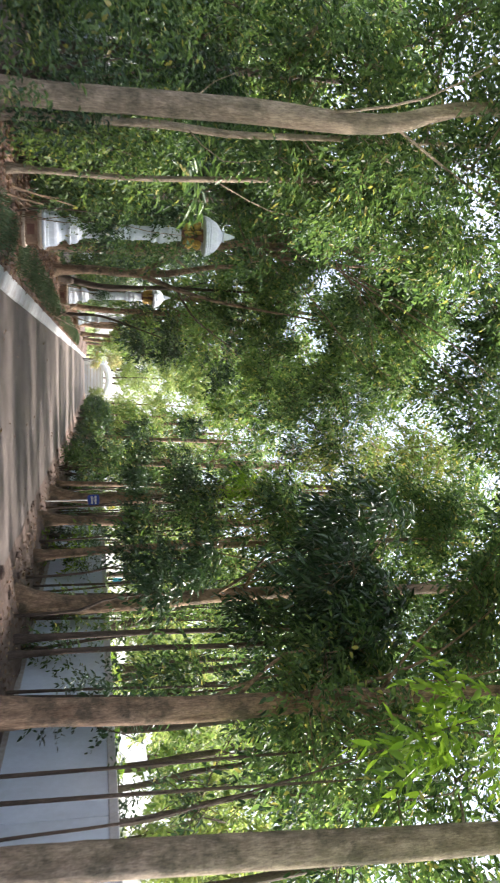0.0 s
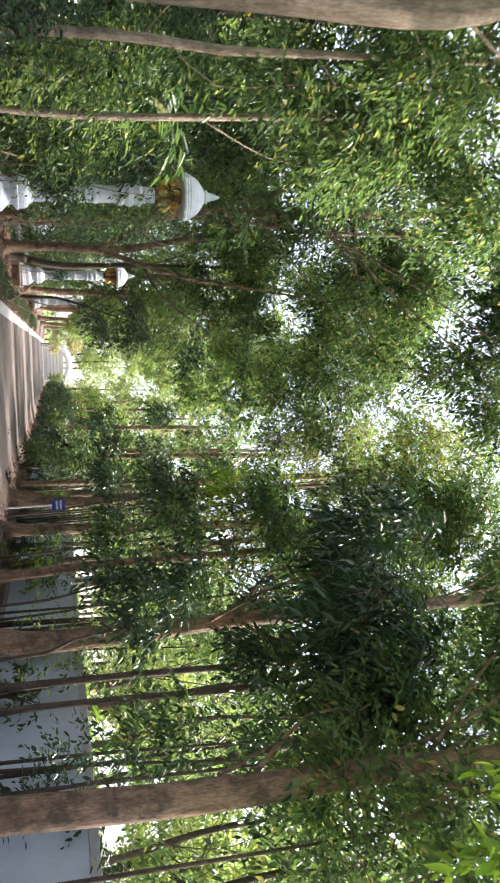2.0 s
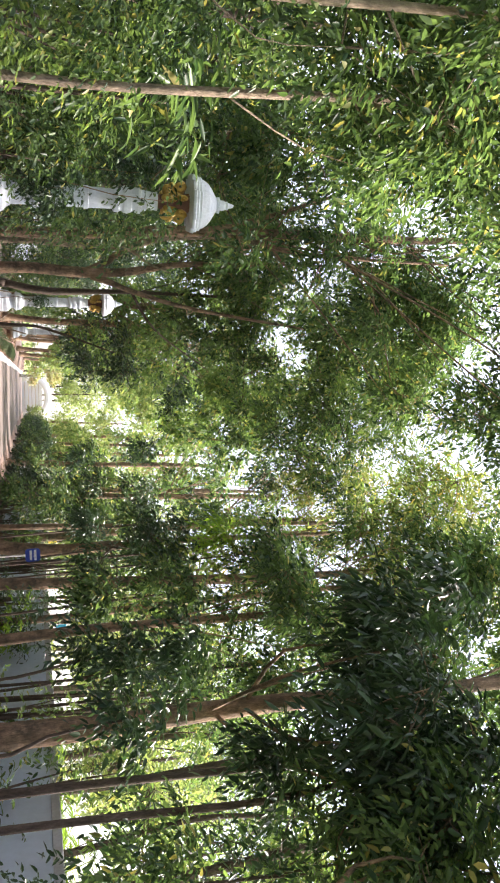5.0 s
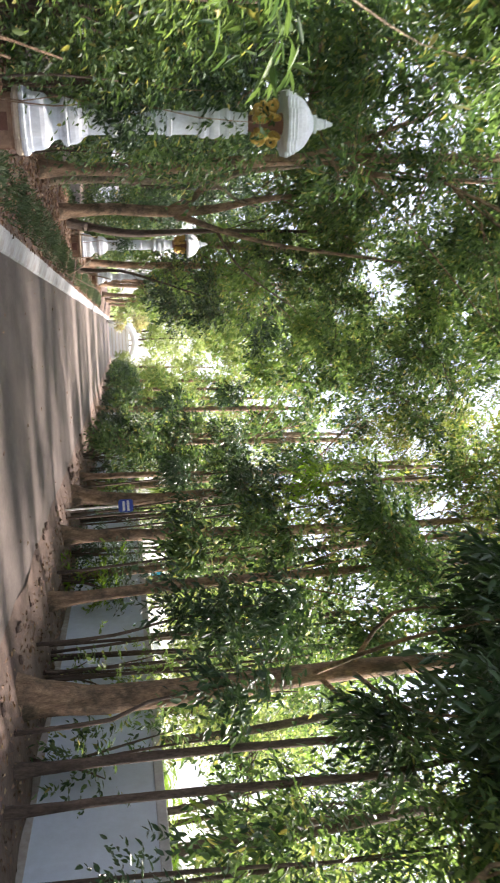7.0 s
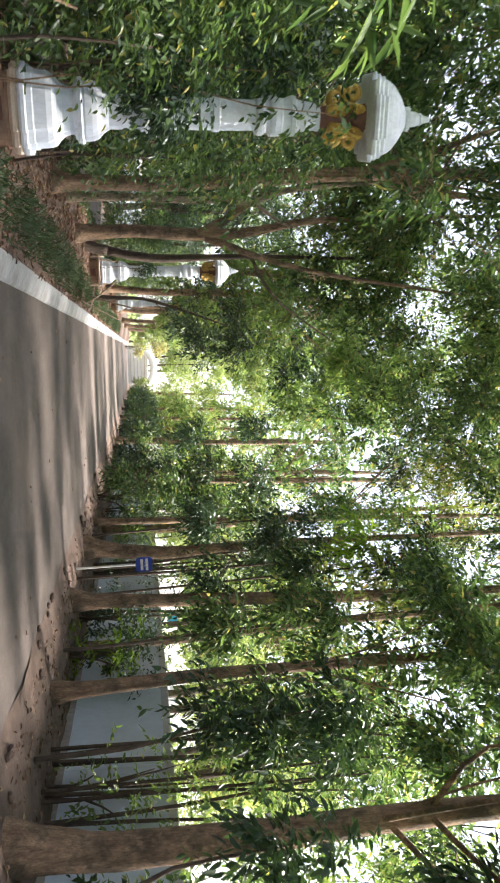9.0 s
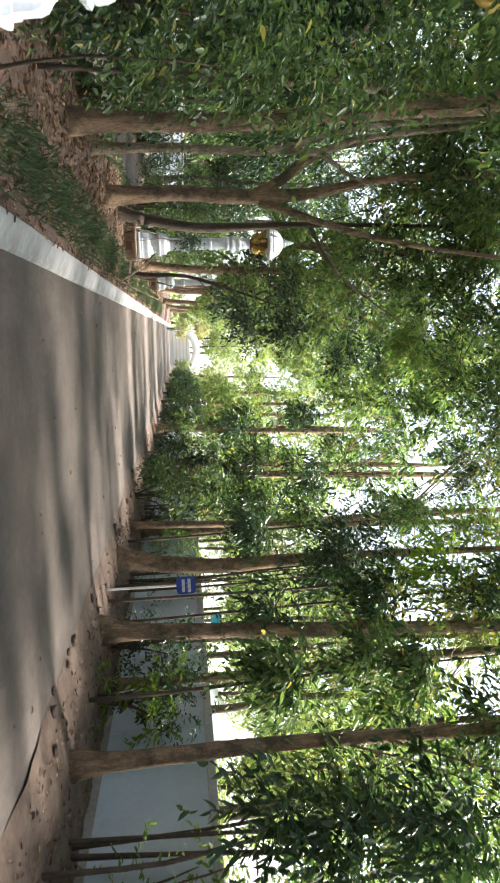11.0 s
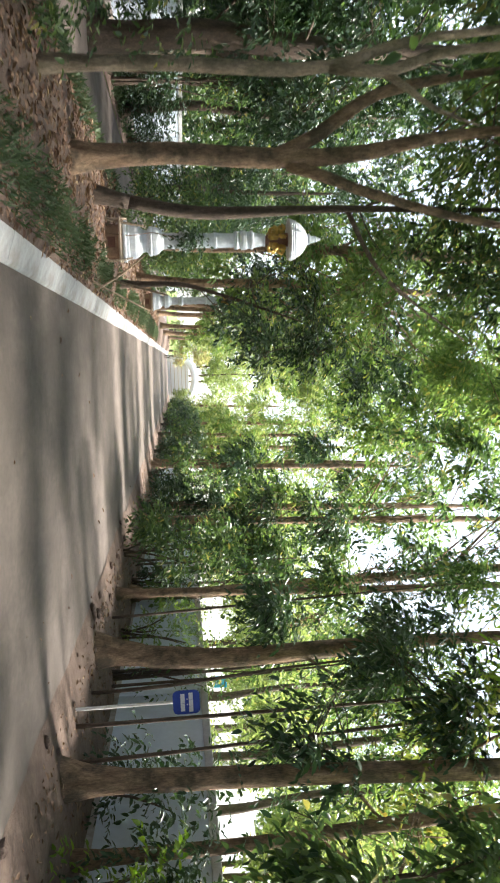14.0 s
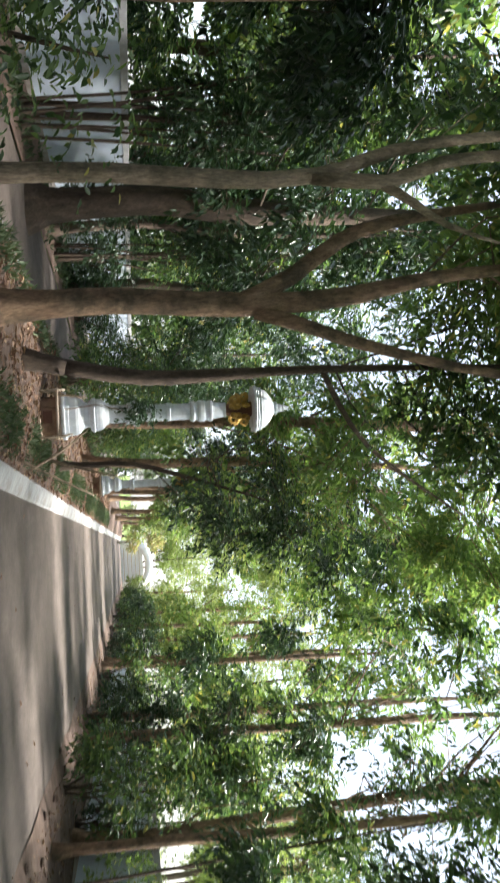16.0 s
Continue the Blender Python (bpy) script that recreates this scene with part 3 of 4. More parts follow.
FORKS = {4: [([(-2.96, 21.3, 2.9), (-2.92, 21.3, 3.45), (-3.1, 21.35, 3.9), (-3.2, 21.4, 4.6), (-3.4, 21.6, 6.5)], [0.06, 0.055, 0.05, 0.045, 0.02]),
             ([(-2.92, 21.3, 3.4), (-2.76, 21.3, 3.65), (-2.6, 21.3, 3.88), (-2.45, 21.3, 4.3)], [0.045, 0.035, 0.025, 0.01])],
         5: [([(-2.66, 23.4, 2.6), (-2.93, 23.4, 3.15), (-3.29, 23.4, 3.66), (-3.5, 23.4, 4.25), (-3.8, 23.5, 6.0)], [0.1, 0.085, 0.075, 0.065, 0.02]),
             ([(-2.6, 23.4, 2.8), (-2.42, 23.4, 3.35), (-2.26, 23.4, 3.8), (-1.91, 23.4, 5.2), (-1.5, 23.4, 8.0)], [0.085, 0.07, 0.06, 0.045, 0.02])],
         3: [([(-2.88, 19.0, 4.4), (-3.2, 19.0, 5.6), (-3.9, 18.9, 7.6)], [0.06, 0.05, 0.02]), ([(-2.9, 19.0, 5.0), (-2.6, 19.0, 6.4), (-2.5, 18.9, 9.4)], [0.06, 0.045, 0.02])],
         6: [([(-2.52, 25.8, 4.0), (-1.6, 26.4, 4.7), (-0.6, 27.0, 6.2)], [0.04, 0.03, 0.012])]}
CROOKED = {0: [(-2.5, 7.9, 0.25), (-2.5, 7.9, 1.2), (-2.5, 7.9, 2.9), (-2.46, 7.9, 4.3), (-2.72, 7.9, 5.6), (-2.8, 8.0, 9.5)],
           1: [(-2.9, 10.0, 0.25), (-2.92, 10.0, 2.3), (-2.86, 10.0, 3.1), (-2.9, 10.0, 4.4), (-2.95, 10.0, 6.7), (-3.0, 10.0, 8.0)],
           4: [(-2.97, 21.3, 0.25), (-2.98, 21.3, 1.5), (-2.94, 21.3, 2.3), (-2.97, 21.3, 2.93), (-3.29, 21.3, 4.4), (-3.5, 21.4, 9.5)],
           5: [(-2.69, 23.4, 0.25), (-2.73, 23.4, 1.45), (-2.67, 23.4, 2.6), (-2.72, 23.4, 3.6), (-2.98, 23.4, 5.3), (-3.1, 23.5, 9.5)],
           6: [(-2.8, 25.8, 0.2), (-2.67, 25.8, 0.75), (-2.49, 25.8, 1.75), (-2.5, 25.8, 2.8), (-2.53, 25.8, 4.2), (-2.46, 25.8, 8.0)]}
for i, (x, y, r, lean, bark, h, mat, crowns, leaf, tw) in enumerate(MEDIAN):
    path = [(x, y, median_height(x, y)), (x + lean * 0.2 + 0.05, y, 2.2), (x + lean * 0.5 - 0.04, y, 4.6), (x + lean, y + 0.2, h - 1), (x + lean * 1.6, y, h + 1.2)]
    path = CROOKED.get(i, path)
    tree(L, path, [r, r * 0.95, r * 0.9, r * 0.75, r * 0.5, r * 0.2][:len(path) - 1] + [r * 0.2], crowns, bark, mat, 200 + i, 8 if y < 36 else 5, leaf * 1.1, tw, 0.42, 0.35, 34 if y < 36 else 20, forks=FORKS.get(i, ()), group="trees in the median")

# broad dark trees on the far verge, their crowns over the far road
for i, (x, y, r) in enumerate(((-7.3, 12.0, 0.16), (-7.2, 19.5, 0.15), (-7.4, 24.6, 0.12), (-7.4, 33.2, 0.13), (-6.35, 29.6, 0.3), (-7.3, 37.0, 0.16), (-7.2, 47.0, 0.16), (-7.3, 60.0, 0.16))):
    tree("broad dark-barked tree with a dense shady crown by the far road", [(x, y, 0.0), (x - 0.1, y, 2.2), (x + 0.1, y + 0.1, 4.0), (x + 0.2, y, 7.6 if 28 < y < 36 else 5.4 if 22 < y < 36 else 8.0)], [r, r * 0.9, r * 0.7, r * 0.25],
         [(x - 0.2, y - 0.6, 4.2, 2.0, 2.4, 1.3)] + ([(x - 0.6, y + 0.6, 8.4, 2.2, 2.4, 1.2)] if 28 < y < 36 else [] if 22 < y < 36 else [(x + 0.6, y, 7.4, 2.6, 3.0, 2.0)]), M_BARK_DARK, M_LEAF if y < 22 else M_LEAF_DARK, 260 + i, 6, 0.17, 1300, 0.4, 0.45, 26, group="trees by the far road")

tree("small dark drooping tree beside the white pillar", [(-1.95, 30.6, 0.25), (-1.9, 30.5, 1.6), (-1.6, 30.4, 2.6), (-1.1, 30.3, 4.0)], [0.06, 0.05, 0.04, 0.015], [(-1.3, 30.3, 3.3, 0.9, 1.1, 1.0), (-0.9, 30.6, 4.4, 0.8, 0.9, 0.6)], M_BARK_DARK, M_LEAF_DARK, 290, 7, 0.13, 330, clump_n=34)
# saplings with the backlit glow painted into their leaf colour
tree("slender sapling with large bright yellow-green leaves", [(5.0, 8.4, 0.12), (4.8, 8.3, 2.2), (4.3, 8.1, 4.0), (3.7, 7.8, 5.6)], [0.018, 0.015, 0.011, 0.006], [(3.7, 7.8, 5.5, 0.5, 0.45, 0.6), (3.9, 7.7, 4.8, 0.3, 0.3, 0.3)], M_BARK_DARK, M_LEAF_BRIGHT, 291, 4, 0.2, 34, 0.4, 0.9, 24)
tree("slender sapling topped with bright yellow-green leaves on the verge", [(4.0, 23.3, 0.1), (3.95, 23.3, 2.2), (3.85, 23.2, 4.2), (3.7, 23.2, 5.9)], [0.03, 0.026, 0.02, 0.008], [(3.7, 23.2, 5.85, 0.4, 0.35, 0.35)], M_BARK_DARK, M_LEAF_BRIGHT, 293, 3, 0.22, 34, 0.3, 0.7, 20, flare=False)

tree("young plant with long broad leaves beside the pillar", [(-2.85, 12.3, 0.25), (-2.85, 12.3, 1.5), (-2.8, 12.2, 2.75)], [0.03, 0.025, 0.012], [(-2.8, 12.2, 2.75, 0.5, 0.45, 0.5)], M_BARK_DARK, M_LEAF, 292, 4, 0.27, 46, 0.22, 0.5, 24, category="plant", flare=False)

# trees beyond the walls: a few built, then copied
B = "leafy sunlit tree standing behind the boundary wall"
KINDS = []
# two kinds have sun and haze painted into their leaf colour
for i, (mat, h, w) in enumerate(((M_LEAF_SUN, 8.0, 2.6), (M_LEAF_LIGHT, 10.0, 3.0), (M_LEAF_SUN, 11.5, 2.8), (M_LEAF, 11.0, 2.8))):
    x, y = ((14.5, 20.0), (16.0, 30.0), (17.5, 41.0), (-9.6, 24.0))[i]
    lab = B if x > 0 else "dense dark leafy tree behind the far wall"
    KINDS.append(tree(lab, [(x, y, -0.05), (x + 0.1, y, 2.2), (x, y + 0.1, h * 0.55), (x + 0.2, y, h)], [0.13, 0.11, 0.08, 0.03],
                      [(x, y, h * 0.52, w * 0.75, w * 0.75, h * 0.13), (x, y, h * 0.85, w, w, h * 0.25)] if x > 0 else [(x, y, h * 0.35, w * 0.8, w * 0.8, h * 0.2), (x, y, h * 0.75, w, w, h * 0.3)], M_BARK_DARK, mat, 300 + i, 6, 0.27, 430, r0=0.5, r1=0.9, group="trees behind the walls"))
rng = random.Random(4)
spots = [(14.5 + 2.6 * (i % 3) + rng.uniform(-1, 1), 14 + 3.6 * i + rng.uniform(-1, 1), 0 if i < 12 else rng.choice((0, 1, 2, 2))) for i in range(24) if i not in (4, 8, 10)]
spots += [(9.0 + 1.5 * (i % 2) + rng.uniform(-0.6, 0.6), 38 + 5.2 * i + rng.uniform(-1.2, 1.2), rng.choice((1, 2))) for i in range(5, 11)]
spots += [(31 + 3 * (i % 3), 26 + 6 * i, rng.choice((0, 1, 2))) for i in range(15)]
spots += [(-10.2 - 2.2 * (i % 2) + rng.uniform(-0.5, 0.5), 12 + 3.2 * i, rng.choice((3, 3, 3, 1))) for i in range(22)]
spots += [(-18 + 4.2 * i + rng.uniform(-1, 1), 122 + 5 * (i % 2), rng.choice((0, 2, 0, 1))) for i in range(10)]
spots += [(rng.uniform(-6, 7), 116 + 2 * i, rng.choice((0, 2))) for i in range(3)]
spots += [(-10.4, 25.6, 1), (-11.2, 30.4, 1), (-10.0, 35.0, 1)]
for x, y, k in spots:
    s = rng.uniform(0.85, 1.25) * (0.9 if 12 < x < 25 and y < 100 else 1.6 if x > 25 else 1.0)
    ob = copy_thing(KINDS[k], pose(x, y, -0.05, 0, 0, rng.uniform(0, 360)) @ Matrix.Scale(s, 4))
    if x < -6:
        tagged(ob, "dense dark leafy tree behind the far wall")
    elif y > 114:
        tagged(ob, "pale green sunlit tree at the end of the road")

# undergrowth: tall shrubs at the back of the median, climbers by the verge trees
for i in (0, 1, 2, 3, 8, 9, 10, 11, 12, 13, 14):
    y = 8.5 + 2.9 * i + 0.5 * math.sin(i * 3.3)
    x = -3.95 + 0.2 * math.sin(i * 1.9)
    shrub("tall dense green shrub at the back of the leaf-strewn median", x, y, median_height(x, y), 0.75, 1.3, 1.5 + 0.35 * math.sin(i * 2.3), (M_LEAF, M_LEAF_DARK, M_LEAF, M_LEAF_LIGHT)[i % 4], 400 + i, 520, 0.1, n=18)
for i in range(12):
    y = 11.5 + 3.1 * i + 0.6 * math.sin(i * 2.7)
    x = 4.95 + 0.15 * math.sin(i * 1.3)
    shrub("slender leafy shrub with dark stems growing by the wall", x, y, verge_height(x, y), 0.35, 0.9, 1.35 + 0.3 * math.sin(i * 1.7), (M_LEAF_DARK, M_LEAF, M_LEAF_LIGHT, M_LEAF_DARK)[i % 4], 440 + i, 110, 0.11, n=10)
for i in range(10):
    y = 26 + 7 * i
    shrub("dark rounded bush leaning over the edge of the road", 3.9 + 0.2 * math.sin(i), y + 6, 0.05, 0.8, 1.6, 1.5, M_LEAF_DARK if i % 2 else M_LEAF, 470 + i, 380, 0.15, n=14)

shrub("low small-leaved bush at the foot of the pale trunk", -2.4, 7.4, 0.25, 0.35, 0.4, 0.6, M_LEAF, 490, 130, 0.075, n=9)
shrub("low small-leaved bush at the foot of the pale trunk", -3.1, 9.2, 0.28, 0.5, 0.6, 0.9, M_LEAF_DARK, 491, 220, 0.08, n=10)

for k, (x, y, rx, ry, rz, mat, tw, lf) in enumerate(((-3.05, 12.9, 0.4, 0.5, 1.05, M_LEAF, 320, 0.085), (-2.95, 15.2, 0.35, 0.5, 1.1, M_LEAF, 260, 0.085), (-3.2, 11.4, 0.5, 0.6, 1.25, M_LEAF_LIGHT, 420, 0.085), (-3.3, 14.2, 0.55, 0.8, 1.5, M_LEAF, 480, 0.09),
                                                     (-2.95, 16.2, 0.4, 0.6, 1.2, M_LEAF_DARK, 300, 0.09), (-3.35, 17.8, 0.5, 0.7, 1.3, M_LEAF, 360, 0.09), (-3.45, 20.4, 0.4, 0.6, 0.9, M_LEAF, 220, 0.09))):
    shrub("leafy green thicket of thin stems beside the white pillar" if y < 15 else "leafy green thicket of thin stems among the median trees", x, y, median_height(x, y), rx, ry, rz, mat, 495 + k, tw, lf, n=16)
shrub("dark rounded bush just behind the boundary wall", 8.0, 14.2, -0.06, 0.7, 0.8, 1.25, M_LEAF_DARK, 515, 420, 0.13, n=18)


def palm(x, y, z, h, reach, seed, label):
    """Arching feathery fronds from a short stem."""
    r = random.Random(seed)
    root = tagged(new("palm"), label, "palm")
    root.location = (x, y, z)
    child("stem", tube("stem", [(0, 0, -0.1), (0.02, 0, h * 0.3), (0, 0.02, h * 0.6)], [0.09, 0.07, 0.05], M_BARK_DARK, 8, 0.1, seed), root)
    for k in range(9):
        a = 6.283 * k / 9 + r.uniform(-0.25, 0.25)
        tip, up = reach * r.uniform(0.75, 1.1), h * r.uniform(0.85, 1.1)
        c, w = math.cos(a), math.sin(a)
        mid = [Vector((c * tip * u, w * tip * u, h * 0.55 + (up - h * 0.55) * math.sin(min(1.0, u * 1.25) * 1.5708) - 0.55 * reach * max(0, u - 0.55) ** 1.5)) for u in (0, 0.2, 0.4, 0.6, 0.8, 1.0)]
        rib = child("rib", tube("rib", mid, [0.014, 0.012, 0.01, 0.008, 0.006, 0.003], M_LEAF_BRIGHT, 5, 0.05, seed + k), root)
        base, along, nor, ln = [], [], [], []
        for i in range(44):
            u = 0.2 + 0.8 * (i // 2) / 21
            q = min(int(u * 5), 4)
            d = (mid[q + 1] - mid[q]).normalized()
            sd = Vector((-w, c, 0)) * (1 if i % 2 else -1)
            base.append(mid[q].lerp(mid[q + 1], u * 5 - q))
            along.append(d * 0.7 + sd * 0.8 + Vector((0, 0, -0.35 + r.uniform(-0.15, 0.15))))
            nor.append(Vector((r.uniform(-0.3, 0.3), r.uniform(-0.3, 0.3), 1)))
            ln.append(reach * 0.34 * (1.1 - 0.6 * u) * r.uniform(0.85, 1.1))
        L_ = np.array(ln)
        child("frond_blade", leaf_mesh("frond_blade", np.array([tuple(v) for v in base]), np.array([tuple(v) for v in along]), np.array([tuple(v) for v in nor]), L_, L_ * 0.11, M_LEAF_BRIGHT, 0.1), rib)
    return root


palm(7.5, 16.6, -0.06, 2.3, 1.3, 516, "small palm with yellow-green feathery fronds behind the wall")
palm(8.6, 21.5, -0.06, 2.0, 1.2, 517, "small palm with yellow-green feathery fronds behind the wall")

# dark shrubs along the foot of the far wall
for i, y in enumerate((13.0, 15.6, 18.0, 20.4, 22.6, 24.6, 32.0, 34.4, 37.0, 40.0, 44.0)):
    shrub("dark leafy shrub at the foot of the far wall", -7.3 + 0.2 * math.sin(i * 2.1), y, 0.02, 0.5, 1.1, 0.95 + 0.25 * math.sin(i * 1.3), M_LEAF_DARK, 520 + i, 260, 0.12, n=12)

# trees added behind the boundary wall to shade the verge and road
for i, (x, y, h) in enumerate(((11.4, 4.0, 8.2), (11.8, 9.5, 8.2), (11.2, 15.2, 7.8), (10.4, 20.6, 8.2), (10.0, 26.5, 8.2), (10.4, 32.4, 8.6), (10.4, 39.0, 8.8))):
    tree("spreading leafy tree added behind the wall to shade the verge", [(x, y, -0.05), (x + 0.1, y, 2.4), (x - 0.1, y + 0.1, 5.0), (x + 0.1, y, h)], [0.14, 0.12, 0.09, 0.03],
         [(x - 0.6, y, h - 1.6, 1.9, 2.3, 1.2), (x + 0.3, y + 0.8, h - 0.3, 1.6, 2.0, 1.0)], M_BARK_DARK, (M_LEAF, M_LEAF_LIGHT)[i % 2], 580 + i, 7, 0.16, 620, 0.42, 0.4, 30, group="shade trees behind the wall")
# added trees: high crowns, mostly out of view, keep sun off kerb and median
for i, y in enumerate((7.0, 11.6, 16.0, 20.4, 25.0, 29.2)):
    x = 7.6 + 0.35 * math.sin(i * 2.4)
    tree("tall slender tree added behind the wall, its high crown shading the kerb", [(x, y, -0.05), (x + 0.1, y, 3.0), (x - 0.1, y + 0.1, 7.0), (x + 0.1, y, 12.0)], [0.1, 0.085, 0.065, 0.02],
         [(x - 0.2, y, 10.2, 1.7, 2.2, 1.2), (x + 0.2, y + 0.6, 12.0, 1.4, 1.9, 0.9)], M_BARK_DARK, M_LEAF, 680 + i, 7, 0.17, 560, 0.42, 0.4, 30, group="tall trees behind the wall")
tree("slim sapling with small green leaves before the median trees", [(-2.75, 17.2, 0.3), (-2.7, 17.2, 1.3), (-2.65, 17.2, 2.9)], [0.025, 0.02, 0.008], [(-2.65, 17.2, 2.4, 0.4, 0.55, 0.6), (-2.7, 17.3, 3.4, 0.45, 0.6, 0.5)], M_BARK_DARK, M_LEAF, 588, 5, 0.1, 190, 0.45, 0.4, 26, flare=False)

for i, (x, y, z, rx, ry, rz, tw) in enumerate(((-2.35, 12.85, 1.6, 0.3, 0.3, 0.25, 90), (-2.3, 15.7, 1.75, 0.3, 0.5, 0.5, 150), (-3.1, 10.9, 2.3, 0.5, 0.6, 0.6, 230))):
    tree("thin-stemmed sapling with small fresh green leaves in the median", [(x, y + 0.1, 0.28), (x - 0.05, y, 0.9), (x, y, z)], [0.016, 0.013, 0.006], [(x, y, z, rx, ry, rz), (x - 0.2, y, z + 0.5, rx * 0.8, ry * 0.7, rz * 0.8)], M_BARK_DARK, M_LEAF, 592 + i, 4, 0.075, tw, 0.45, 0.4, 22, category="sapling", flare=False, r0=0.16, r1=0.3)
shrub("leafy bright green plant growing on the bare verge", 4.7, 21.0, verge_height(4.7, 21.0), 0.35, 0.45, 0.65, M_LEAF_BRIGHT, 598, 60, 0.12, n=12)

# dense bushes behind the far wall, slender trees just behind the near wall
for i in range(11):
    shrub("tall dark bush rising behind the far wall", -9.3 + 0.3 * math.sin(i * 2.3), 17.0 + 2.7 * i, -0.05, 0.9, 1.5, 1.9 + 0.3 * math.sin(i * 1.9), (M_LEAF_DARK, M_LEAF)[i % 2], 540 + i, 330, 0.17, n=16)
for i, (x, y, h) in enumerate(((6.6, 11.5, 6.0), (7.2, 13.6, 6.6), (6.7, 16.2, 6.0), (6.9, 21.8, 6.4))):
    tree("slender dark-stemmed tree with hanging leaves just behind the wall", [(x, y, -0.05), (x + 0.1, y, 2.0), (x - 0.1, y + 0.1, 4.0), (x + 0.15, y, h)], [0.07, 0.06, 0.045, 0.015],
         [(x - 0.2, y, 3.6, 0.8, 1.0, 1.0), (x, y, h - 0.7, 1.2, 1.3, 1.3)], M_BARK_DARK, (M_LEAF_DARK, M_LEAF_LIGHT)[i % 2], 560 + i, 6, 0.14, 150, 0.42, 0.6, 26, group="slender trees behind the wall")

# two dark leaning trunks side by side, then slim young trees whose dark leaves hang before the taller trunks
tree("dark leaning trunk with coarse leaves beside its twin", [(4.65, 13.9, 0.1), (4.62, 13.88, 1.2), (4.6, 13.83, 2.4), (4.6, 13.74, 4.4), (4.5, 13.6, 6.4)], [0.058, 0.054, 0.05, 0.045, 0.025],
     [(4.7, 13.4, 4.9, 0.8, 0.7, 0.8), (4.4, 13.5, 6.2, 0.9, 0.9, 0.7)], M_BARK_DARK, M_LEAF_DARK, 600, 6, 0.16, 330, 0.36, 0.6, 24, group="twin dark trunks")
tree("dark leaning trunk with coarse leaves beside its twin", [(4.66, 13.12, 0.1), (4.6, 13.06, 1.2), (4.6, 13.03, 2.4), (4.62, 13.0, 4.1), (4.6, 13.3, 5.8)], [0.052, 0.048, 0.045, 0.04, 0.02],
     [(4.8, 12.7, 2.7, 0.45, 0.45, 0.5), (4.6, 12.9, 5.3, 0.8, 0.7, 0.7)], M_BARK_DARK, M_LEAF, 601, 6, 0.14, 260, 0.4, 0.5, 22, group="twin dark trunks")
YOUNG = ((3.95, 14.1, [(3.95, 13.9, 2.7, 0.35, 0.45, 0.5)], 55), (3.95, 16.7, [(4.0, 16.6, 2.6, 0.4, 0.6, 0.5), (3.9, 16.2, 3.5, 0.5, 0.7, 0.5)], 190),
         (3.95, 20.2, [(3.9, 20.2, 2.8, 0.5, 0.8, 0.6), (3.95, 19.9, 4.1, 0.6, 0.9, 0.7), (3.55, 18.6, 5.85, 0.65, 0.7, 0.6)], 430),
         (3.9, 22.9, [(3.9, 22.6, 3.2, 0.5, 0.8, 0.6), (3.9, 23.3, 4.3, 0.6, 0.9, 0.8), (3.9, 22.3, 6.8, 0.7, 0.8, 0.6)], 330),
         (3.95, 25.0, [(3.9, 25.0, 4.8, 0.6, 1.0, 0.8), (3.9, 26.3, 2.9, 0.5, 0.7, 0.6)], 280), (3.95, 28.4, [(4.1, 28.3, 4.2, 0.5, 0.8, 0.8), (4.1, 28.3, 7.0, 0.7, 0.9, 0.7)], 180),
         (3.95, 35.6, [(3.9, 35.6, 3.4, 0.7, 1.1, 1.0), (3.9, 35.4, 5.4, 0.8, 1.2, 0.9)], 260))
for i, (x, y, crowns, tw) in enumerate(YOUNG):
    h = crowns[-1][2] if crowns[-1][2] > 4.5 else max(c[2] for c in crowns)
    tree("slim young tree with dark hanging leaves on the verge", [(x + 0.35, y, verge_height(x + 0.35, y)), (x + 0.3, y, 1.2), (x + 0.15, y + 0.05, h * 0.6), (x, y, h)], [0.03, 0.026, 0.02, 0.008],
         crowns, M_BARK_DARK, (M_LEAF_DARK, M_LEAF_DARK, M_LEAF)[i % 3], 610 + i, 5, 0.15, tw, 0.42, 0.55, 26, flare=False, group="slim young trees on the verge", r0=0.25, r1=0.5)


# ---- white ornamental pillars in the median ----
def ring_points(w):
    """A square of half width w with stepped corners."""
    q = [(1, -0.5), (1, 0.5), (0.84, 0.5), (0.84, 0.84), (0.5, 0.84)]
    out = []
    for k in range(4):
        c, s = round(math.cos(k * math.pi / 2)), round(math.sin(k * math.pi / 2))
        for a, b in q[1:] + [(0.5, 1.0)]:
            out.append(((a * c - b * s) * w, (a * s + b * c) * w))
    return out


def loft(name, profile, mat, turn=0.0):
    verts, faces = [], []
    n = 20
    for z, w in profile:
        for x, y in ring_points(w):
            verts.append((x * math.cos(turn) - y * math.sin(turn), x * math.sin(turn) + y * math.cos(turn), z))
    for i in range(len(profile) - 1):
        for k in range(n):
            faces.append((i * n + k, i * n + (k + 1) % n, (i + 1) * n + (k + 1) % n, (i + 1) * n + k))
    faces.append(tuple(range(n - 1, -1, -1)))
    faces.append(tuple((len(profile) - 1) * n + k for k in range(n)))
    return mesh_of(name, verts, faces, mat)


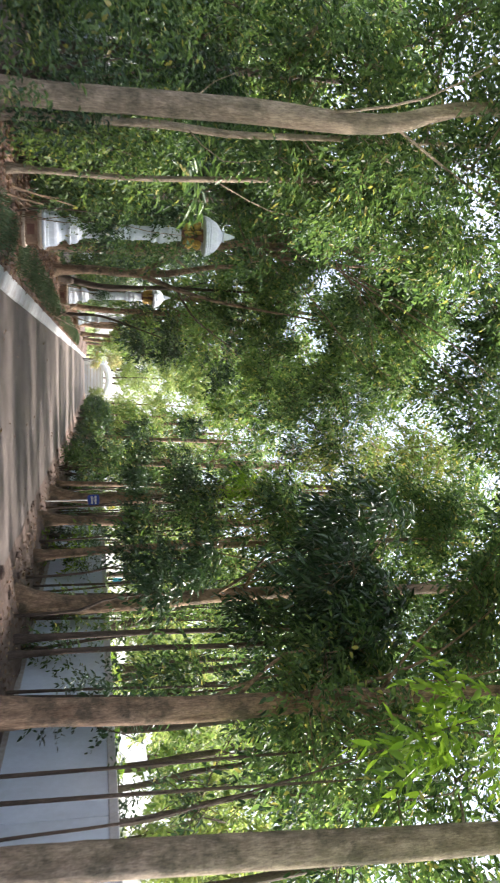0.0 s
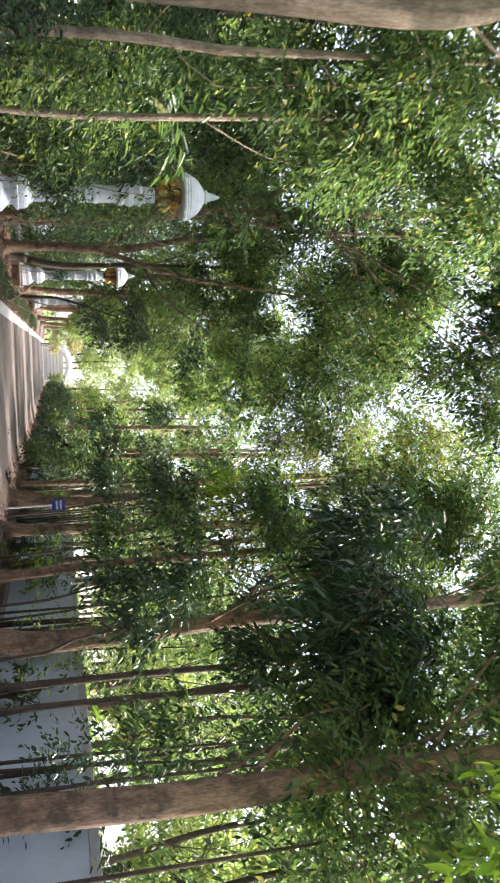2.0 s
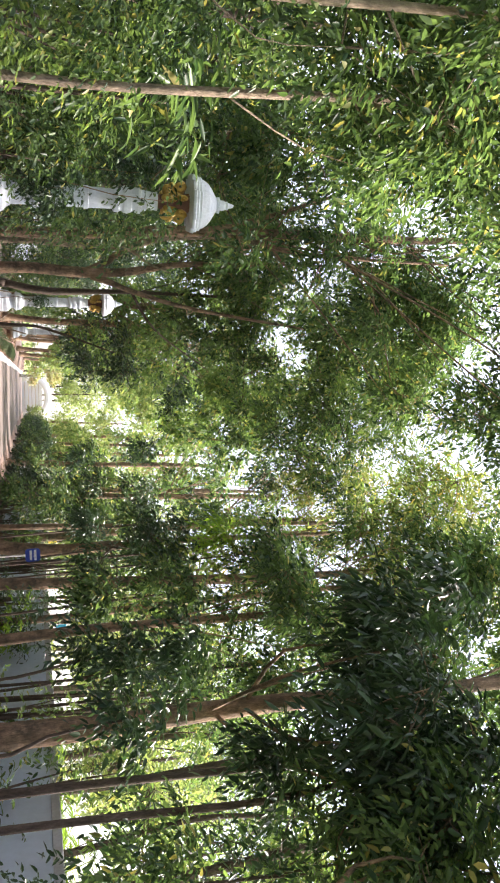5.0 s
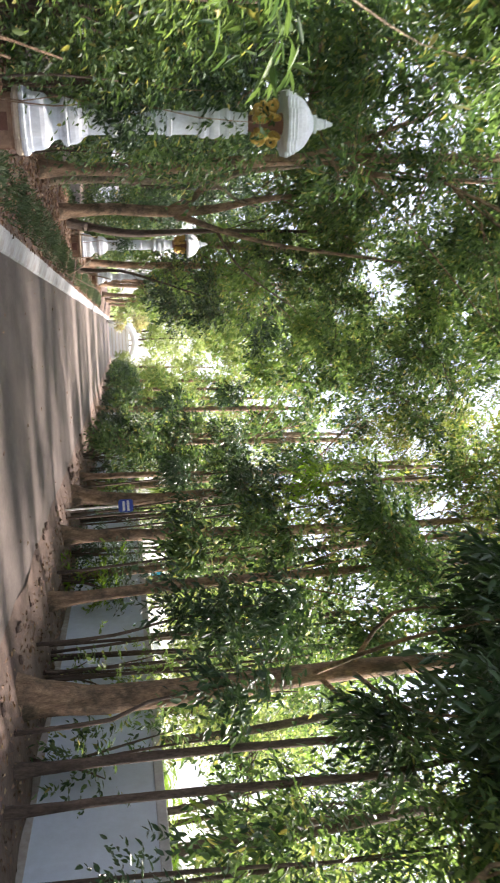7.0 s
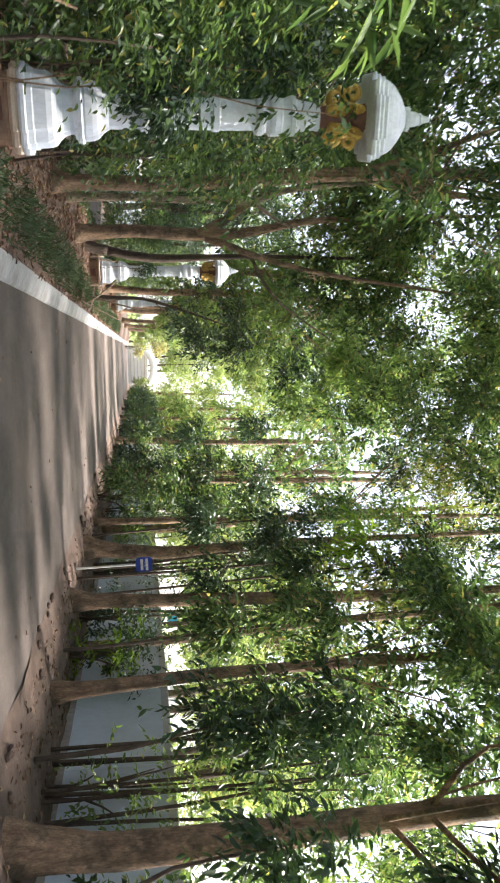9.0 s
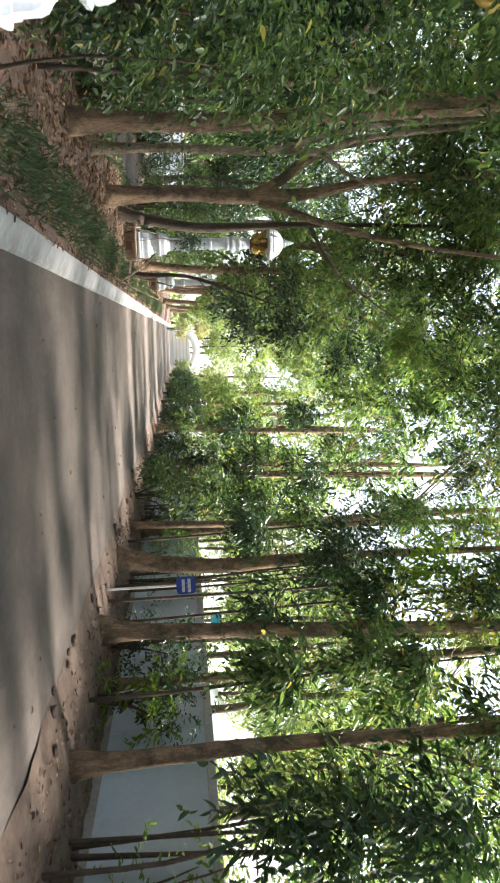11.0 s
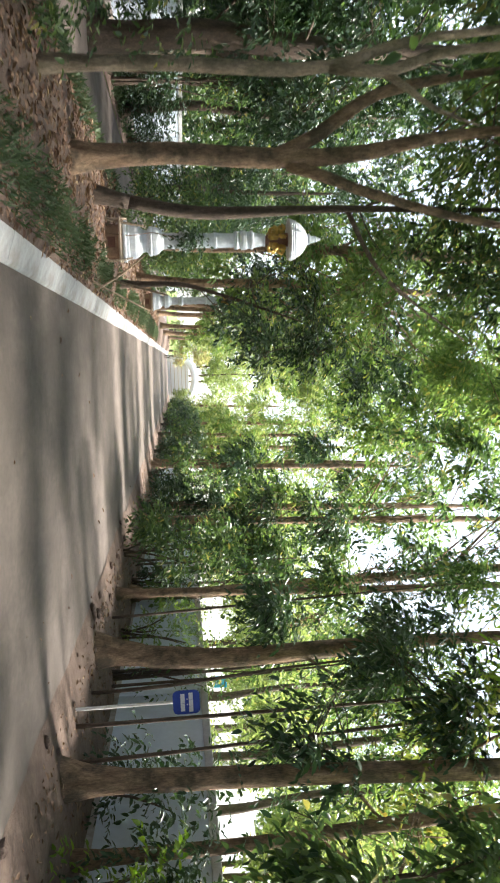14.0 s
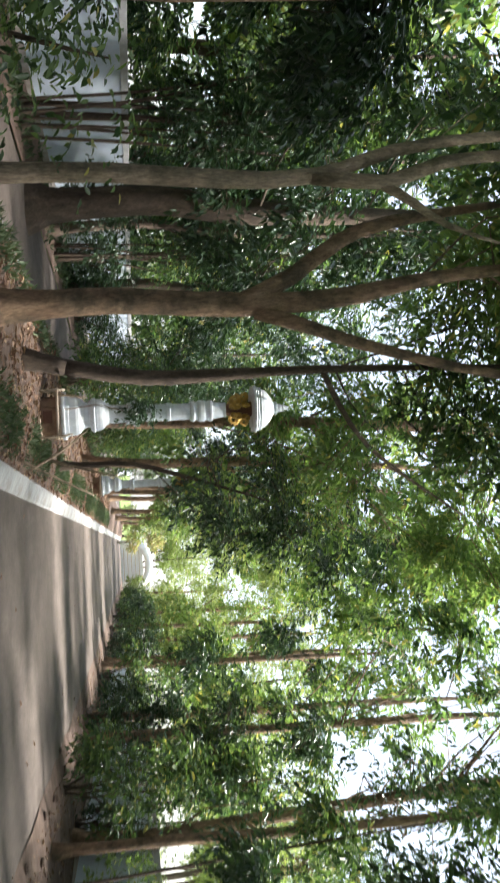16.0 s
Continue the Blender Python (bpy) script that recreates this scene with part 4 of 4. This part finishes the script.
def curl(name, r, tube_r, mat, turns=1.6):
    """A gold scroll that winds inwards, flat in its own x-z plane."""
    pts, rad = [], []
    for k in range(15):
        u = k / 14
        a = u * turns * 6.283
        q = r * (1 - 0.62 * u)
        pts.append((q * math.cos(a), 0.25 * tube_r * math.sin(9 * u), q * math.sin(a)))
        rad.append(tube_r * (0.55 + 0.6 * math.sin(math.pi * min(1, u * 1.1 + 0.15))))
    return tube(name, pts, rad, mat, 8, 0.12, 3)


def pillar(x, y, z, turn, label, size=1.0):
    p = new("ornamental_pillar")
    p.matrix_world = pose(x, y, z, 0, 0, turn) @ Matrix.Scale(size, 4)
    tagged(p, label, "pillar", "white pillars in the median")
    base = child("base", loft("base", [(-0.2, 0.29), (0.03, 0.29), (0.035, 0.26), (0.2, 0.26), (0.205, 0.27), (0.24, 0.27)], M_BRICK), p, "weathered brown masonry base")
    slab = child("base_slab", loft("base_slab", [(-0.02, 0.31), (0.028, 0.315), (0.034, 0.3)], M_TRIM), p)
    for k in range(4):
        pn = child("recess_panel", box_mesh("recess_panel", -0.085, 0.085, -0.012, 0.012, 0.065, 0.185, M_RECESS, 0.004), base)
        pn.matrix_local = pose(0, 0, 0, 0, 0, 90 * k) @ pose(0, -0.258, 0)
    child("lower_moulding", loft("lower_moulding", [(0.235, 0.3), (0.26, 0.325), (0.285, 0.325), (0.295, 0.305), (0.31, 0.305)], M_TRIM), p, "tan edge moulding")
    child("plinth", loft("plinth", [(0.305, 0.315), (0.325, 0.33), (0.35, 0.328), (0.36, 0.295), (0.40, 0.29), (0.41, 0.28), (0.50, 0.272), (0.54, 0.255), (0.57, 0.215), (0.61, 0.185), (0.66, 0.17), (0.69, 0.175)], M_WHITE), p)
    child("bell_moulding", loft("bell_moulding", [(0.685, 0.17), (0.70, 0.205), (0.725, 0.235), (0.75, 0.24), (0.765, 0.215), (0.78, 0.222), (0.83, 0.215), (0.865, 0.2), (0.90, 0.16), (0.935, 0.14), (0.95, 0.128)], M_WHITE), p)
    child("lower_shaft", loft("lower_shaft", [(0.945, 0.128), (1.19, 0.122)], M_WHITE), p)
    child("middle_collar", loft("middle_collar", [(1.185, 0.125), (1.20, 0.15), (1.24, 0.152), (1.25, 0.135), (1.27, 0.16), (1.29, 0.178), (1.31, 0.178), (1.325, 0.15), (1.35, 0.145), (1.36, 0.125)], M_WHITE), p)
    child("upper_shaft", loft("upper_shaft", [(1.355, 0.122), (1.75, 0.117), (1.755, 0.13), (1.80, 0.13), (1.81, 0.118), (2.09, 0.112)], M_WHITE), p)
    child("upper_collar", loft("upper_collar", [(2.085, 0.115), (2.10, 0.145), (2.14, 0.15), (2.165, 0.13), (2.19, 0.128), (2.21, 0.15), (2.24, 0.156), (2.29, 0.15), (2.30, 0.138), (2.36, 0.142), (2.37, 0.152), (2.40, 0.15), (2.41, 0.125), (2.44, 0.118), (2.56, 0.1), (2.60, 0.108)], M_WHITE), p)
    child("lantern_core", loft("lantern_core", [(2.595, 0.07), (2.66, 0.085), (2.8, 0.085), (2.985, 0.11)], M_RECESS), p, "dark brown lantern core")
    sc = curl("gold_scroll", 0.08, 0.026, M_GOLD)
    sc2 = curl("gold_scroll", 0.055, 0.022, M_GOLD)
    for k in range(6):
        a = pose(0, 0, 0, 0, 0, 60 * k + 10)
        child("gold_scroll", sc, p, "gold painted scroll").matrix_local = a @ pose(0.14, 0, 2.72 + 0.02 * (k % 2), 0, 0, 0)
        child("gold_scroll", sc2, p, "gold painted scroll").matrix_local = a @ pose(0.185, 0, 2.87, 0, 0, 0)
    child("cap_eave", loft("cap_eave", [(2.975, 0.11), (2.985, 0.3), (2.99, 0.325), (3.015, 0.335), (3.03, 0.315), (3.05, 0.32), (3.065, 0.3), (3.09, 0.305), (3.10, 0.29)], M_WHITE), p)
    child("cap_dome", loft("cap_dome", [(3.095, 0.285), (3.14, 0.268), (3.19, 0.235), (3.235, 0.185), (3.27, 0.135), (3.30, 0.09), (3.315, 0.07)], M_WHITE), p)
    child("finial", loft("finial", [(3.31, 0.06), (3.325, 0.09), (3.345, 0.095), (3.355, 0.06), (3.40, 0.058), (3.44, 0.04), (3.45, 0.05), (3.465, 0.035), (3.53, 0.016)], M_WHITE), p)
    return p


pillar(-2.29, 14.05, 0.33, 14, "white carved pillar with gold scrolls under a domed cap")
pillar(-2.43, 28.1, 0.26, 10, "white carved pillar with gold scrolls, wooden props beside it", 1.06)
pillar(-2.45, 42.2, 0.3, 6, "distant white carved pillar half hidden by trees")


# ---- sign on the verge ----
sign = tagged(new("road_sign"), "small blue sign with white lettering on a pale pole", "sign")
sign.matrix_world = pose(3.83, 23.4, 0.0, 0, -1.2, 0)
child("pole", tube("pole", [(0, 0, -0.15), (0, 0, 0.7), (0, 0, 1.56)], [0.022, 0.021, 0.02], M_POLE, 12, 0.0), sign, "pale painted steel pole")
bm = bmesh.new()
outline = []
for cx, cz, a0 in ((0.085, 0.1, 0), (-0.085, 0.1, 90), (-0.085, -0.1, 180), (0.085, -0.1, 270)):
    for k in range(6):
        a = radians(a0 + 18 * k)
        outline.append((cx + 0.065 * math.cos(a), -0.035, 1.43 + cz + 0.065 * math.sin(a)))
f = bm.faces.new([bm.verts.new(v) for v in outline])
ext = bmesh.ops.extrude_face_region(bm, geom=[f])
bmesh.ops.translate(bm, vec=(0, 0.012, 0), verts=[v for v in ext["geom"] if isinstance(v, bmesh.types.BMVert)])
bmesh.ops.recalc_face_normals(bm, faces=bm.faces[:])
plate = part("plate", bm, M_BLUE, sign, "blue enamel plate")
for row, z, spans in ((0, 1.485, ((-0.12, -0.03), (-0.025, 0.05), (0.054, 0.122))), (1, 1.385, ((-0.11, 0.01), (0.014, 0.112))), (2, 1.44, ((-0.05, -0.03), (0.02, 0.04)))):
    for x0, x1 in spans:
        h = 0.026 if row < 2 else 0.006
        part("lettering_bar", box_bm(x0, x1, -0.0405, -0.036, z - h, z + h, 0.002), M_SIGNWHITE, plate)
for z in (1.33, 1.52):
    part("bracket", box_bm(-0.03, 0.03, -0.022, 0.024, z - 0.012, z + 0.012, 0.003), M_POLE, sign)

# ---- house beyond the wall ----
house = tagged(new("house"), "low cream-white house in sunlight beyond the wall", "house")
house.location = (20, 30, 0)
part("wall", box_bm(0, 8, -4, 24, -0.1, 2.6), M_HOUSE, house)
bm = bmesh.new()
rv = [bm.verts.new(v) for v in ((-0.9, -5, 2.5), (-0.9, 25, 2.5), (4, 25, 4.6), (4, -5, 4.6), (8.9, 25, 2.5), (8.9, -5, 2.5))]
for q in ((0, 3, 2, 1), (3, 5, 4, 2), (0, 5, 3), (1, 2, 4), (0, 1, 4, 5)):
    bm.faces.new([rv[k] for k in q])
part("roof", bm, M_ROOF, house, "white sheet roof")
for k in range(7):
    y = -2.2 + 3.8 * k
    win = part("window", box_bm(-0.05, 0.03, y - 0.8, y + 0.8, 1.0, 2.2, 0.01), M_SIGNWHITE, house)
    for d in (-0.38, 0.38):
        part("pane", box_bm(-0.06, -0.04, y + d - 0.33, y + d + 0.33, 1.08, 2.12), M_GLASS, win)

# ---- white gateway at the end of the road ----
gate = tagged(new("gateway"), "sunlit white arched gateway with rails at the road's end", "gateway")
gate.location = (1.6, 108, 0)
for sx in (-2.4, 2.4):
    part("post", box_bm(sx - 0.45, sx + 0.45, -0.35, 0.35, -0.1, 1.5, 0.06), M_HOUSE, gate)
pts = [(2.4 * math.cos(radians(a)), 0, 1.4 + 1.7 * math.sin(radians(a))) for a in range(0, 181, 15)]
child("arch", tube("arch", pts, [0.42] * len(pts), M_SIGNWHITE, 10, 0.04), gate)
# shaded face; its white colour stands in for glaring sunlight
part("back_wall", box_bm(-2.1, 2.1, 0.5, 0.65, -0.1, 2.4, 0.02), M_SIGNWHITE, gate, "wall behind the rails, whitened for sun glare")
for k in range(5):
    part("rail", box_bm(-1.9, 1.9, -0.04, 0.04, 0.3 + 0.42 * k, 0.37 + 0.42 * k, 0.01), M_TRIM, gate)
shrub("pale flowering bush in sun beside the road's end", -0.9, 92, -0.05, 0.8, 0.8, 2.4, leaf_material("pale_blossom", (0.18, 0.2, 0.08), (0.4, 0.36, 0.24), (0.5, 0.25, 0.2)), 601, 260, 0.2)
# bushes whose pale colour already holds the sun on them
for k, (x, y) in enumerate(((-1.9, 100), (5.2, 101), (-3.4, 104), (6.8, 105), (3.8, 93))):
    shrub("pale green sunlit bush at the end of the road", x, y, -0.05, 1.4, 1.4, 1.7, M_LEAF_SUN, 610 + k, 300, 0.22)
# hedge behind the wall, its sunlight put into the pale leaf colour
for k in range(15):
    y = 14 + 3.6 * k
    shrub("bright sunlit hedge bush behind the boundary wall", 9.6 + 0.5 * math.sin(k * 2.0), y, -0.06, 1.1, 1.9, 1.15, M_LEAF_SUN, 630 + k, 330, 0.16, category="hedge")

# ---- thin stems, sticks, climbers ----
def stem_clump(label, x, y, z, n, height, spread, seed, mat, lean=(0, 0), leafmat=None, crown_z=None):
    r = random.Random(seed)
    root = tagged(new("stem_clump"), label, "bush")
    root.location = (x, y, z)
    tops = []
    for k in range(n):
        a, d = r.uniform(0, 6.28), r.uniform(0.05, 0.3)
        bx, by = d * math.cos(a), d * math.sin(a) * 1.6
        tx, ty = bx + lean[0] + r.uniform(-spread, spread), by + lean[1] + r.uniform(-spread, spread) * 1.5
        h = height * r.uniform(0.75, 1.1)
        child("stem", tube("stem", [(bx, by, -0.1), (bx * 0.7 + tx * 0.3, by * 0.7 + ty * 0.3, h * 0.45), (tx, ty, h)], [0.032, 0.026, 0.01], mat, 6, 0.1, seed + k), root)
        tops.append((tx, ty, h, 0.55, 0.7))
        tops.append((bx * 0.5 + tx * 0.5, by * 0.5 + ty * 0.5, h * 0.72, 0.4, 0.7))
    child("foliage", foliage("foliage", tops, leafmat or M_LEAF, 26 * n, 8, 0.12, 0.42, 0.4, 0.4, seed), root)
    return root


stem_clump("clump of thin dark stems by the far verge", -7.2, 28.2, 0.05, 11, 4.2, 0.5, 700, M_BARK_DARK, leafmat=M_LEAF_DARK)
stem_clump("clump of thin dark stems by the far verge", -7.1, 34.0, 0.05, 9, 4.4, 0.6, 720, M_BARK_DARK)
stem_clump("clump of thin dark stems by the far verge", -7.1, 21.5, 0.05, 8, 4.4, 0.6, 725, M_BARK_DARK, leafmat=M_LEAF_DARK)
for k, (x, y, n, h) in enumerate(((5.05, 12.3, 4, 5.0), (5.05, 16.8, 5, 4.2), (4.95, 17.9, 4, 4.6), (5.05, 9.6, 2, 5.2), (5.0, 24.1, 3, 4.5), (5.0, 27.4, 4, 4.8), (5.0, 35.0, 4, 4.5), (4.9, 39.0, 4, 4.5))):
    stem_clump("slender dark-stemmed saplings leaning by the boundary wall", x, y, verge_height(x, y), n, h, 0.3, 740 + 7 * k, M_BARK_DARK, leafmat=(M_LEAF_DARK, M_LEAF)[k % 2])


def climber(label, base, top, r, seed, n=60, mat=None):
    root = tagged(new("climber"), label, "climber")
    root.location = base
    d = Vector(top) - Vector(base)
    pts = [(0, 0, -0.1)] + [(d.x * u + 0.05 * math.sin(9 * u), d.y * u + 0.03 * math.cos(7 * u), d.z * u) for u in (0.25, 0.5, 0.75, 1.0)]
    child("stem", tube("stem", pts, [0.007, 0.007, 0.006, 0.005, 0.003], M_BARK, 6, 0.1, seed), root)
    child("foliage", foliage("foliage", [(d.x, d.y, d.z, r, 0.9), (d.x * 0.85, d.y * 0.85, d.z * 0.85, r, 0.9), (d.x + 0.1, d.y, d.z * 0.95, r * 0.8, 0.9)], mat or M_LEAF_DARK, n, 8, 0.075, 0.5, 0.5, 0.22, seed), root)


climber("thin dark creeper with small leaves climbing the white pillar", (-2.45, 13.62, 0.3), (-2.3, 13.66, 1.85), 0.22, 760, 110)
climber("thin green creeper hanging about the pillar's gold scrolls", (-2.62, 13.9, 0.3), (-2.55, 13.72, 2.85), 0.16, 761)
climber("leafy green creeper reaching the pillar's white cap", (-2.4, 13.56, 0.3), (-2.24, 13.7, 3.05), 0.24, 764, 20, M_LEAF)
climber("thin dark creeper with small leaves climbing the white pillar", (-2.55, 27.75, 0.3), (-2.4, 27.8, 1.9), 0.17, 762)


def stick(a, b, r, label="dry pale stick leaning in the leaf litter", mat=None):
    a, b = Vector(a), Vector(b)
    m = a.lerp(b, 0.5) + Vector((0.02, 0, 0.03))
    s = new("stick", tube("stick", [a - a, m - a, b - a], [r, r * 0.9, r * 0.6], mat or M_BARK_GREY, 7, 0.08, int(a.y * 10)))
    s.location = a
    return tagged(s, label, "stick")


for a, b, r in (((-2.75, 27.55, 0.2), (-2.62, 27.7, 0.95), 0.022), ((-2.05, 27.55, 0.2), (-2.1, 27.7, 0.75), 0.022), ((-1.55, 27.3, 0.16), (-2.15, 27.75, 0.95), 0.02), ((-1.62, 26.4, 0.15), (-1.2, 27.4, 1.0), 0.018), ((-1.9, 29.0, 0.2), (-1.55, 28.6, 1.3), 0.025)):
    stick(a, b, r, "bare wooden prop leaning beside the white pillar")
frame_set = tagged(new("wooden_frame"), "pale wooden stick frame round the pillar's foot", "frame")
frame_set.location = (-2.4, 27.6, 0.25)
for p, q in (((-0.36, 0, 0), (0.38, 0.02, 0.02)), ((-0.36, 0, 0.3), (0.38, 0.02, 0.3)), ((-0.34, 0.01, -0.15), (-0.33, 0, 0.42)), ((0.34, 0.01, -0.15), (0.34, 0.02, 0.4))):
    child("rail", tube("rail", [p, Vector(p).lerp(Vector(q), 0.5), q], [0.018, 0.017, 0.016], M_TRIM, 7, 0.08), frame_set)
sr = random.Random(31)
for k in range(6):
    bx = -2.45 + sr.uniform(-0.06, 0.1)
    stick((bx, 11.5 + sr.uniform(0, 0.3), 0.22), (bx + sr.uniform(-0.02, 0.22), 12.1 + sr.uniform(0, 0.4), sr.uniform(0.5, 1.2)), sr.uniform(0.008, 0.016), mat=M_BARK)


# ---- leaf litter, ground cover ----
def litter(name, label, n, x0, x1, y0, y1, height, size, seed, mat, thin_to=None):
    g = np.random.default_rng(seed)
    x, y = g.uniform(x0, x1, n), y0 + (y1 - y0) * g.uniform(0, 1, n) ** 1.3
    if thin_to:
        x = x1 + (x0 - x1) * g.uniform(0, 1, n) ** thin_to
    z = np.array([height(a, b) for a, b in zip(x, y)]) + 0.012 + g.uniform(0, 0.015, n)
    a = g.uniform(0, 6.28, n)
    along = np.stack([np.cos(a), np.sin(a), g.uniform(-0.25, 0.35, n)], 1)
    nor = np.array([0, 0, 1.0]) + g.normal(size=(n, 3)) * 0.35
    L_ = size * g.uniform(0.5, 1.3, n)
    ob = new(name, leaf_mesh(name, np.stack([x, y, z], 1), along, nor, L_, L_ * 0.5, mat, 0.25))
    return tagged(ob, label, "leaf litter", kind="stuff")


litter("leaf_litter", "dry brown leaves lying thick on the median", 26000, -4.3, -1.5, 6, 60, median_height, 0.085, 900, M_LITTER)
litter("leaf_litter", "dry brown leaves scattered on the verge", 3500, 3.5, 5.3, 6, 50, verge_height, 0.075, 901, M_LITTER)
litter("leaf_litter", "few dry leaves on the road", 110, -1.1, 3.3, 4, 50, lambda x, y: 0.006, 0.08, 902, M_LITTER)


def ground_cover(name, label, n, x0, x1, y0, y1, height, tall, seed, mat):
    g = np.random.default_rng(seed)
    y = g.uniform(y0, y1, n)
    keep = np.array([n2(0.3, b, 0.55, 4.0) + 0.35 * n2(2.0, b, 1.7, 1.0) for b in y]) > -0.3
    y = y[keep]
    n = len(y)
    x = (x0 + x1) / 2 + (x1 - x0) * 0.5 * np.clip(g.normal(size=n) * 0.5, -1, 1)
    z = np.array([height(a, b) for a, b in zip(x, y)])
    a = g.uniform(0, 6.28, n)
    along = np.stack([np.cos(a) * 0.55, np.sin(a) * 0.55, g.uniform(0.35, 1.1, n)], 1)
    nor = g.normal(size=(n, 3))
    L_ = tall * g.uniform(0.4, 1.2, n)
    ob = new(name, leaf_mesh(name, np.stack([x, y, z], 1), along, nor, L_, L_ * g.uniform(0.07, 0.25, n), mat, 0.1))
    return tagged(ob, label, "grass", kind="stuff")


ground_cover("grass", "low green ground plants along the kerb", 26000, -2.25, -1.6, 5, 60, median_height, 0.12, 910, M_GRASS)
ground_cover("grass", "thin grass at the back of the median", 9000, -4.4, -3.4, 5, 60, median_height, 0.16, 911, M_GRASS)
ground_cover("grass", "thin grass below the far wall", 9000, -8.0, -6.9, 5, 60, lambda x, y: 0.02, 0.22, 912, M_GRASS)


# small coloured panels on posts beyond the wall
def post_panel(x, y, z, mat, label):
    p = tagged(new("post_panel"), label, "panel")
    p.location = (x, y, -0.06)
    child("post", tube("post", [(0, 0, -0.1), (0, 0, 1.2), (0, 0, z + 0.1)], [0.03, 0.03, 0.03], M_POLE, 8, 0.0), p)
    part("panel", box_bm(-0.22, 0.22, -0.05, -0.03, z - 0.1, z + 0.36, 0.01), mat, p)


post_panel(11.2, 42.0, 2.5, surface("bright_blue_panel_paint", (0.02, 0.3, 0.55), (0.04, 0.38, 0.62), 4.0, 0.5, 0.1, 40), "small bright blue panel on a post beyond the wall")
post_panel(8.4, 49.4, 2.3, surface("yellow_panel_paint", (0.75, 0.5, 0.05), (0.85, 0.62, 0.08), 4.0, 0.5, 0.1, 40), "small yellow panel on a post beyond the wall")


def stone_mesh(seed):
    g = np.random.default_rng(seed)
    bm = bmesh.new()
    bmesh.ops.create_icosphere(bm, subdivisions=2, radius=1.0)
    for v in bm.verts:
        k = 1 + 0.22 * noise.noise(v.co * 1.3 + Vector((seed, 0, 0))) + 0.1 * g.uniform(-1, 1)
        v.co = Vector((v.co.x * 1.2 * k, v.co.y * k, v.co.z * 0.6 * k))
    me = bpy.data.meshes.new("stone")
    bm.to_mesh(me)
    bm.free()
    me.materials.append(M_DIRT)
    return me


# clods of earth and stones along the edge of the verge
STONES = [stone_mesh(k) for k in range(4)]
er = random.Random(77)
for k in range(44):
    y = 7 + 26 * er.random() ** 1.2
    x = ROAD_R + 0.12 + er.uniform(-0.16, 0.5)
    q = er.uniform(0.025, 0.075) * (1.5 if k % 9 == 0 else 1.0)
    st = new("stone", STONES[k % 4])
    st.matrix_world = pose(x, y, max(0.005, verge_height(x, y)) + q * 0.3, 0, 0, er.uniform(0, 360)) @ Matrix.Scale(q, 4)
    tagged(st, "brown earth-crusted stone lying at the road's edge", "stone", "stones at the road's edge")
